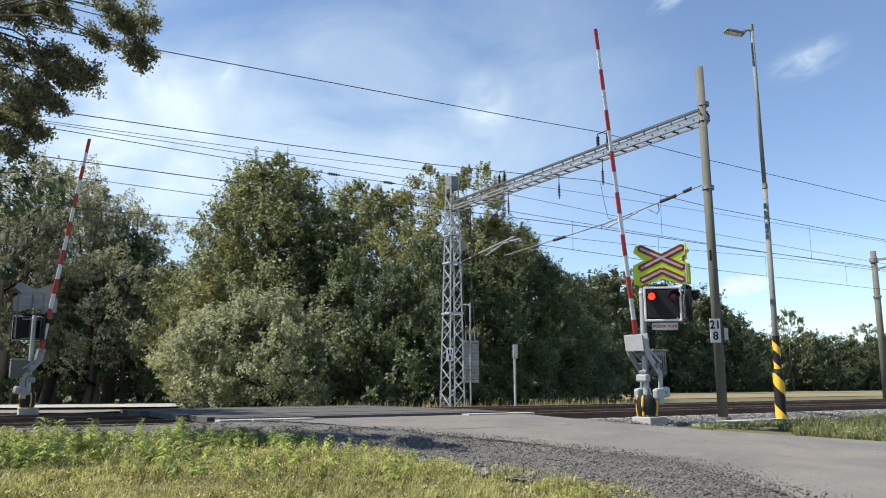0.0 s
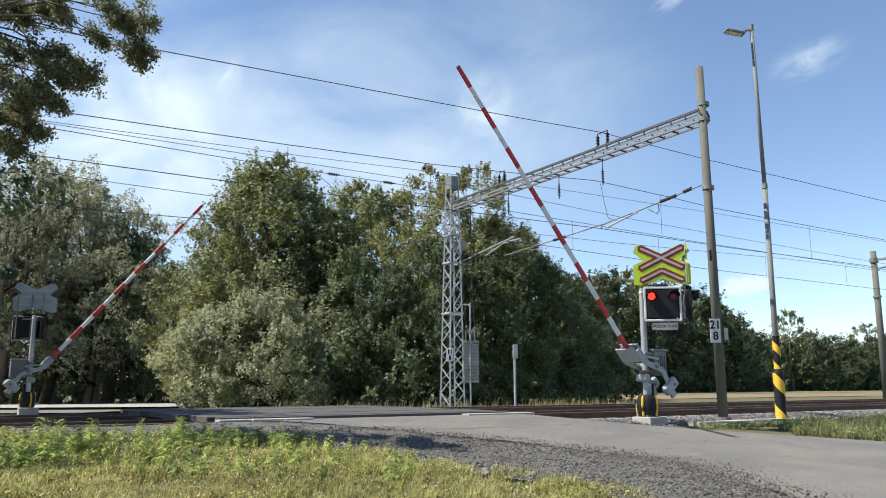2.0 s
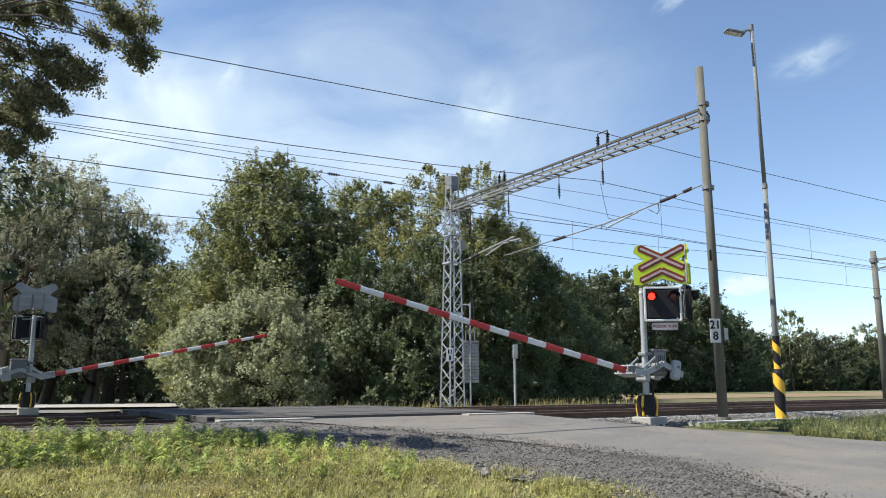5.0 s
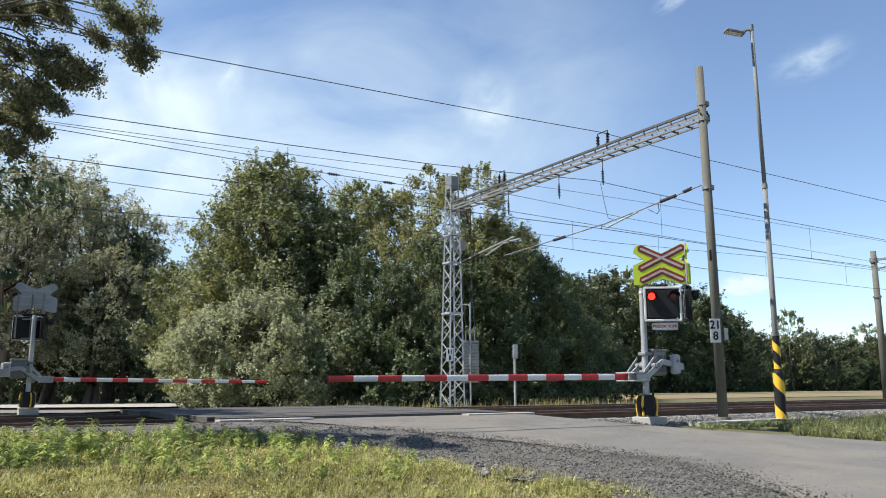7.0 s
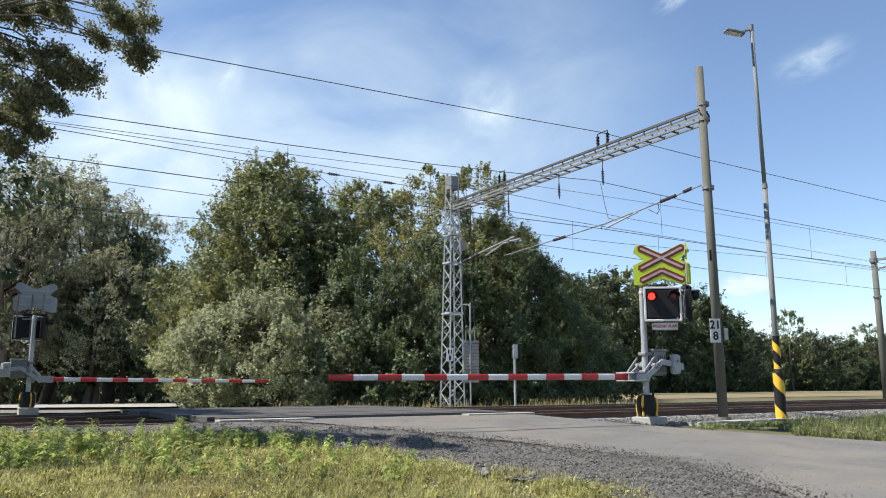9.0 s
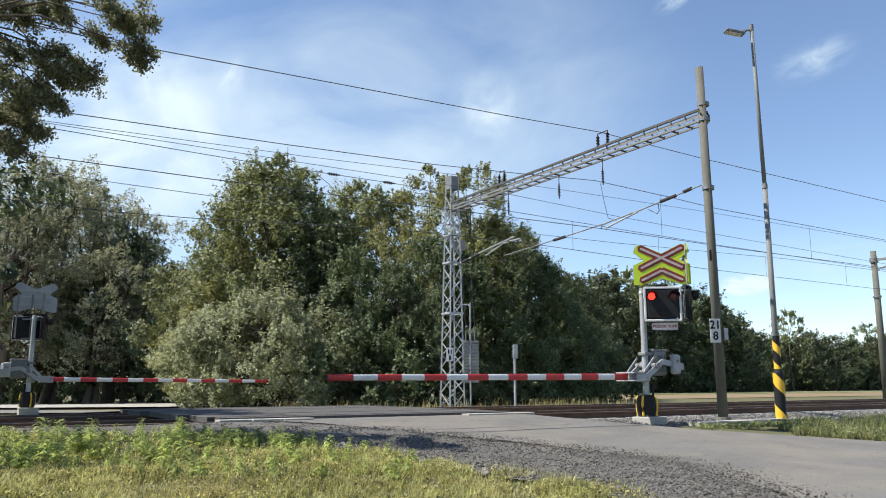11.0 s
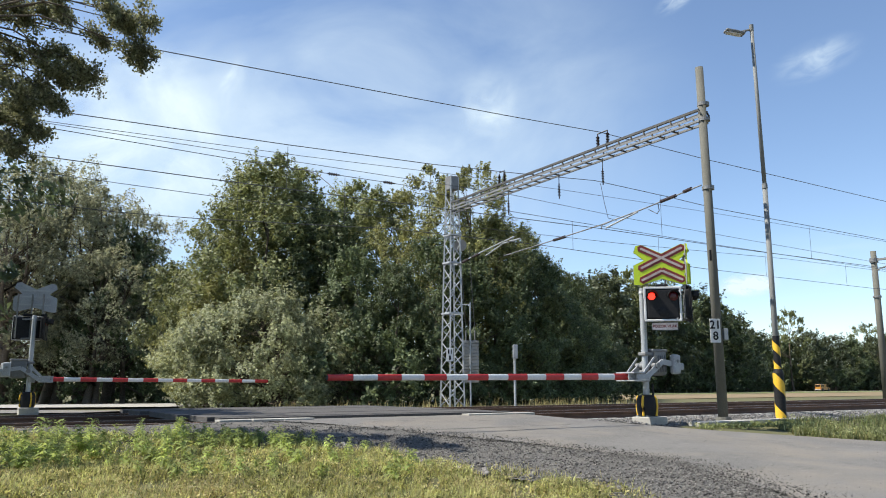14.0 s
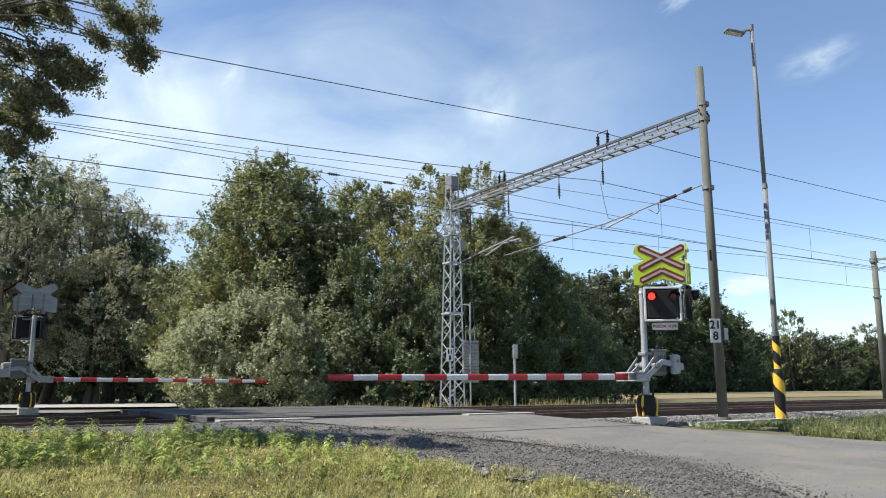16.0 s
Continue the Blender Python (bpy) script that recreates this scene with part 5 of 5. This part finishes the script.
def build_grass():
    rng = np.random.default_rng(9)
    green, gh, dry, dh, small, pale = [], [], [], [], [], []
    count = 0
    while count < 190000:
        y = 6.0 + 9.0 * rng.random() ** 1.35
        x = rng.uniform(-0.62, 0.34) * y
        s, n = x * CA + y * SA, -x * SA + y * CA
        lim = np.interp(n, GRASS_N, GRASS_S)
        if s > lim - 0.05 + 0.18 * rng.normal() or n > 13.2:
            continue
        count += 1
        tuft = noise.noise((x * 1.7, y * 1.7, 1.0)) + 0.5 * noise.noise((x * 5, y * 5, 2.0))
        if tuft < -0.12 and rng.random() < 0.85:
            continue
        h = 0.06 + 0.08 * max(0, tuft + 0.25)
        z = gz(n) - 0.03 + 0.05 * noise.noise((s * 0.6, n * 0.6, 0))
        k = rng.random()
        dryness = 0.30 + 0.5 * noise.noise((x * 0.9, y * 0.9, 7.0)) + 0.04 * (10 - y)
        if k < 0.45:
            (dry if rng.random() < dryness else green).append((x, y, z))
            (dh if len(dry) > len(dh) else gh).append(h * 1.5)
        else:
            q = (x, y, z + 0.02 + h * rng.random() ** 0.7)
            (pale if rng.random() < dryness * 0.8 else small).append(q)
    blades("grass", green, gh, M_GRASS, 10, 0.005, "sunlit yellow-green meadow grass beside the road", 0.6)
    blades("dry_grass", dry, dh, M_GRASSDRY, 12, 0.004, "dry straw-coloured grass among the green", 0.7)
    tagged(leaves("meadow_herbs", small, 0.046, M_GRASS, None, 16, 0.0, 0.42), "small yellow-green leaves of low meadow herbs", "herbs", kind="stuff")
    tagged(leaves("dry_herbs", pale, 0.042, M_GRASSDRY, None, 17, 0.0, 0.4), "small dry pale leaves of low meadow herbs", "herbs", kind="stuff")
    # the meadow goes on round the viewer
    sp, hh = [], []
    while len(sp) < 9000:
        s, n = rng.uniform(-16, 6), rng.uniform(-8, 6)
        x, y = plan(s, n).xy
        if s > np.interp(n, GRASS_N, GRASS_S) - 0.1 or (y > 6.0 and -0.62 * y < x < 0.34 * y):
            continue
        sp.append((x, y, gz(n) - 0.03))
        hh.append(0.07 + 0.06 * rng.random())
    blades("meadow_grass", sp, hh, M_GRASS, 21, 0.008, "short yellow-green meadow grass", 0.7)
    # low herbs in front of the poles
    sp = []
    while len(sp) < 2600:
        s, n = rng.uniform(13.7, 18.0), rng.normal(11.15, 0.16)
        if s > np.interp(n, ROAD_N, ROAD_R) + 0.12 and noise.noise((s * 1.6, n * 1.6, 9)) > -0.25:
            sp.append(plan(s, n, gz(n) + 0.02 + 0.09 * rng.random() ** 1.5))
    tagged(leaves("verge_herbs", sp, 0.05, M_VERGE, None, 18, 0.0, 0.5), "low green herbs along the road edge by the poles", "herbs", kind="stuff")
    # verge on the other side of the road, and round the poles
    sp, hh = [], []
    while len(sp) < 16000:
        s, n = 15.0 + 17 * rng.random() ** 1.3, rng.uniform(7.6, 11.9)
        edge = np.interp(n, ROAD_N, ROAD_R) + 0.2
        p = plan(s, n)
        if s < edge or p.x < (0.425 + 0.02 * noise.noise((s * 2, n * 2, 0))) * p.y or (n > 11.4 and rng.random() < 0.9) or noise.noise((s * 1.1, n * 1.1, 4)) + 0.6 * noise.noise((s * 3.5, n * 3.5, 6)) < -0.15 + 0.3 * rng.random():
            continue
        sp.append(plan(s, n, gz(n) - 0.02))
        hh.append(0.10 + 0.22 * rng.random() * max(0.15, 0.6 + 0.6 * noise.noise((s * 0.9, n * 0.9, 8))))
    vd = [p for k, p in enumerate(sp) if k % 3 == 0]
    blades("verge_dry_grass", vd, [h * 0.9 for k, h in enumerate(hh) if k % 3 == 0], M_GRASSDRY, 19, 0.007, "dry grass stems among the verge grass", 0.5)
    vl = [(p.x, p.y, p.z + 0.03 + 0.16 * rng.random()) for p in sp for _ in range(1)]
    tagged(leaves("verge_leaves", vl, 0.055, M_VERGE, None, 20, 0.0, 0.5), "small green leaves among the verge grass", "herbs", kind="stuff")
    blades("verge_grass", sp, hh, M_VERGE, 13, 0.010, "green grass tufts on the verge by the lamp")
    # tall dry grass along the foot of the wood
    sp, hh = [], []
    while len(sp) < 800:
        s, n = rng.uniform(9, 26), rng.uniform(22.8, 27)
        if noise.noise((s * 0.9, n * 0.9, 2)) > 0.12:
            sp.append(plan(s, n, gz(n) - 0.05))
            hh.append(rng.uniform(0.1, 0.4))
    blades("tall_grass", sp, hh, M_GRASSDRY, 14, 0.007, "tall dry grass along the foot of the wood")


build_grass()


def build_weeds():
    """Leafy nettle-like weeds standing in the meadow."""
    rng = np.random.default_rng(15)
    kinds = []
    for kx in range(5):
        th = thing("weed", None, "bright green leafy weed standing in the grass", "weed", "weeds in the meadow")
        h = (0.26, 0.36, 0.22, 0.44, 0.3)[kx]
        v, f = tube([(0, 0, -0.05), (0.02, 0.01, h * 0.5), (0.0, 0.03, h)], [0.006, 0.005, 0.002], 5)
        raw("stem", v, f, M_WEED, th)
        V, F = [], []
        for i in range(26):
            t = 0.2 + 0.8 * i / 25
            a = i * 2.4 + rng.uniform(-0.3, 0.3)
            ln = (0.15 - 0.06 * t) * rng.uniform(0.7, 1.3)
            d1 = Vector((math.cos(a), math.sin(a), 0))
            sd = Vector((-math.sin(a), math.cos(a), 0)) * ln * 0.24
            b = Vector((0.01, 0.015, h * t))
            m = b + d1 * ln * 0.5 + Vector((0, 0, ln * 0.3))
            e = b + d1 * ln + Vector((0, 0, ln * rng.uniform(-0.25, 0.3)))
            o = len(V)
            V += [b, m + sd, e, m - sd, m - Vector((0, 0, ln * 0.06))]
            F += [(o, o + 1, o + 4), (o + 1, o + 2, o + 4), (o + 2, o + 3, o + 4), (o + 3, o, o + 4)]
        raw("foliage", [tuple(q) for q in V], F, M_WEED, th)
        kinds.append(th)
    spots = []
    while len(spots) < 230:
        y = rng.uniform(9.0, 14.2)
        x = rng.uniform(-0.60, 0.02) * y
        s, n = x * CA + y * SA, -x * SA + y * CA
        if s > np.interp(n, GRASS_N, GRASS_S) - 0.2 or n > 13.1 or rng.random() > np.interp(n, [7, 9.5, 11.5, 13.3], [0.04, 0.25, 0.9, 1.0]) * np.interp(x / y, [-0.6, -0.3, 0.02], [1, 0.8, 0.25]):
            continue
        spots.append((x, y, gz(n) - 0.02))
    for i, (x, y, z) in enumerate(spots):
        m = pose(x, y, z, rng.uniform(-8, 8), rng.uniform(-8, 8), rng.uniform(0, 360))
        sc = rng.uniform(0.5, 0.88) if rng.random() < 0.8 else rng.uniform(0.8, 1.1)
        if i < 5:
            kinds[i].matrix_basis = m
        else:
            o = copy_thing(kinds[i % 5], m)
            o.scale = (sc, sc, sc)


build_weeds()


# ---- clouds ----
def cloud_material():
    m = bpy.data.materials.new("thin white cloud with own glow")
    m.use_nodes = True
    n, l = m.node_tree.nodes, m.node_tree.links
    n.remove(n["Principled BSDF"])
    tc = n.new("ShaderNodeTexCoord")
    ln = n.new("ShaderNodeVectorMath")
    ln.operation = "LENGTH"
    l.new(tc.outputs["Object"], ln.inputs[0])
    fall = n.new("ShaderNodeMapRange")
    fall.interpolation_type = "SMOOTHSTEP"
    fall.inputs[1].default_value, fall.inputs[2].default_value, fall.inputs[3].default_value, fall.inputs[4].default_value = 0.05, 1.0, 1.0, 0.0
    l.new(ln.outputs["Value"], fall.inputs[0])
    info = n.new("ShaderNodeObjectInfo")
    add = n.new("ShaderNodeVectorMath")
    add.operation = "ADD"
    sc = n.new("ShaderNodeMath")
    sc.operation = "MULTIPLY"
    sc.inputs[1].default_value = 37.0
    l.new(info.outputs["Random"], sc.inputs[0])
    l.new(tc.outputs["Object"], add.inputs[0])
    l.new(sc.outputs[0], add.inputs[1])
    t = n.new("ShaderNodeTexNoise")
    t.inputs["Scale"].default_value, t.inputs["Detail"].default_value, t.inputs["Roughness"].default_value, t.inputs["Distortion"].default_value = 1.6, 7.0, 0.55, 0.6
    l.new(add.outputs[0], t.inputs["Vector"])
    r = n.new("ShaderNodeMapRange")
    r.inputs[1].default_value, r.inputs[2].default_value = 0.30, 0.75
    l.new(t.outputs[0], r.inputs[0])
    mul = n.new("ShaderNodeMath")
    mul.operation = "MULTIPLY"
    l.new(r.outputs[0], mul.inputs[0])
    l.new(fall.outputs[0], mul.inputs[1])
    dens = n.new("ShaderNodeMath")
    dens.operation = "MULTIPLY"
    l.new(mul.outputs[0], dens.inputs[0])
    sep = n.new("ShaderNodeSeparateColor")
    l.new(info.outputs["Color"], sep.inputs[0])
    l.new(sep.outputs[0], dens.inputs[1])
    tr, em, mx = n.new("ShaderNodeBsdfTransparent"), n.new("ShaderNodeEmission"), n.new("ShaderNodeMixShader")
    # even emission stands in for sunlight scattered by the cloud
    em.inputs[0].default_value, em.inputs[1].default_value = (0.78, 0.92, 1.0, 1), 0.66
    l.new(dens.outputs[0], mx.inputs[0])
    l.new(tr.outputs[0], mx.inputs[1])
    l.new(em.outputs[0], mx.inputs[2])
    l.new(mx.outputs[0], n["Material Output"].inputs[0])
    return m


M_CLOUD = cloud_material()
CLOUDS = []


def build_cloud(az, el, w, h, roll, dens, drift, label):
    """A thin far cloud sheet: azimuth and height in degrees, half sizes in degrees."""
    dist = 3200.0
    dv = Vector((math.sin(radians(az)) * math.cos(radians(el)), math.cos(radians(az)) * math.cos(radians(el)), math.sin(radians(el))))
    rows = []
    for i in range(13):
        row = []
        for j in range(13):
            x, y = i / 6 - 1, j / 6 - 1
            row.append((x, y, 0.06 * (x * x + y * y)))
        rows.append(row)
    ob = sheet("cloud", rows, M_CLOUD)
    ob.color = (dens, dens, dens, 1)
    tagged(ob, label, "cloud", "clouds", "structure")
    ob.scale = (dist * math.tan(radians(w)), dist * math.tan(radians(h)), 40)
    CLOUDS.append((ob, dv * dist, roll, drift))


build_cloud(3.2, 20.2, 3.6, 2.8, -10, 0.75, 16, "thin wispy white cloud in the blue sky")
build_cloud(3.6, 19.0, 2.2, 1.5, 20, 0.9, 16, "small bright core of a wispy cloud")
build_cloud(26.6, 21.2, 3.4, 1.5, -14, 0.62, 24, "small feathery white cloud")
build_cloud(21.4, 6.7, 2.3, 1.0, -4, 3.2, 10, "small low puffy white cloud")
build_cloud(-23.0, 16.5, 13.0, 10.0, -15, 1.7, 10, "broad bright veil of thin cloud")
build_cloud(-16.4, 20.6, 1.6, 3.6, 14, 0.85, 10, "streaky thin cloud near the veil")
build_cloud(17.8, 26.6, 2.2, 0.9, -30, 0.8, 20, "faint wisp of cloud high up")
build_cloud(27.0, 8.0, 7.0, 2.4, 6, 0.35, 6, "pale low haze cloud over the trees")
build_cloud(-22.0, 17.5, 6.0, 4.6, -20, 0.9, 10, "patchy white cloud within the veil")
# glowing sheet added to brighten the middle and left of the sky
build_cloud(-9.0, 18.0, 29.0, 17.0, -8, 1.1, 6, "very thin wide glowing veil added to whiten the sky")


# ---- what moves ----
def motions():
    for ob, how, a, b in MOVERS:
        if how == "boom":
            walk(ob, [(t, a @ pose(0, 0, 0, 0, -ang, 0)) for t, ang in ARM_ANGLES])
        else:
            # the warning light changes sides about twice a second
            rows, t, k = [(0.0, a)], 0.11, 0
            while t < 15.95:
                rows += [(t - 0.02, (a, b)[k % 2]), (t + 0.02, (b, a)[k % 2])]
                k += 1
                t += 0.497
            rows.append((16.0, rows[-1][1]))
            walk(ob, rows)
    for ob, p, roll, drift in CLOUDS:
        rows = []
        for t in (0.0, 16.0):
            q = p + Vector((drift * 1.6 * (t / 16 - 0.5), 0, 0))
            rows.append((t, look(q, EYE, roll)))
        walk(ob, rows)
    drive = [(0.0, -81.0, 50.2, 0), (1.0, -61.0, 49.4, 0), (2.0, -41.0, 48.7, 0), (2.8, -24.7, 48.4, 0), (3.0, -20.7, 48.4, 0.5), (3.2, -16.6, 48.5, 3), (3.6, -9.9, 49.4, 16), (4.0, -6.0, 51.0, 30), (4.6, 1.5, 56, 46), (5.5, 9.0, 70, 66), (6.5, 15.0, 89, 74), (7.5, 20.5, 111, 75), (9.0, 29.0, 149, 68), (10.5, 47, 175, 48), (12.5, 81, 207, 38), (14.5, 115, 228, 32), (16.0, 138.5, 243, 32)]
    walk(van, [(t, pose(x, y, gxy(x, y) + 0.09, 0, 0, h)) for t, x, y, h in drive])


motions()
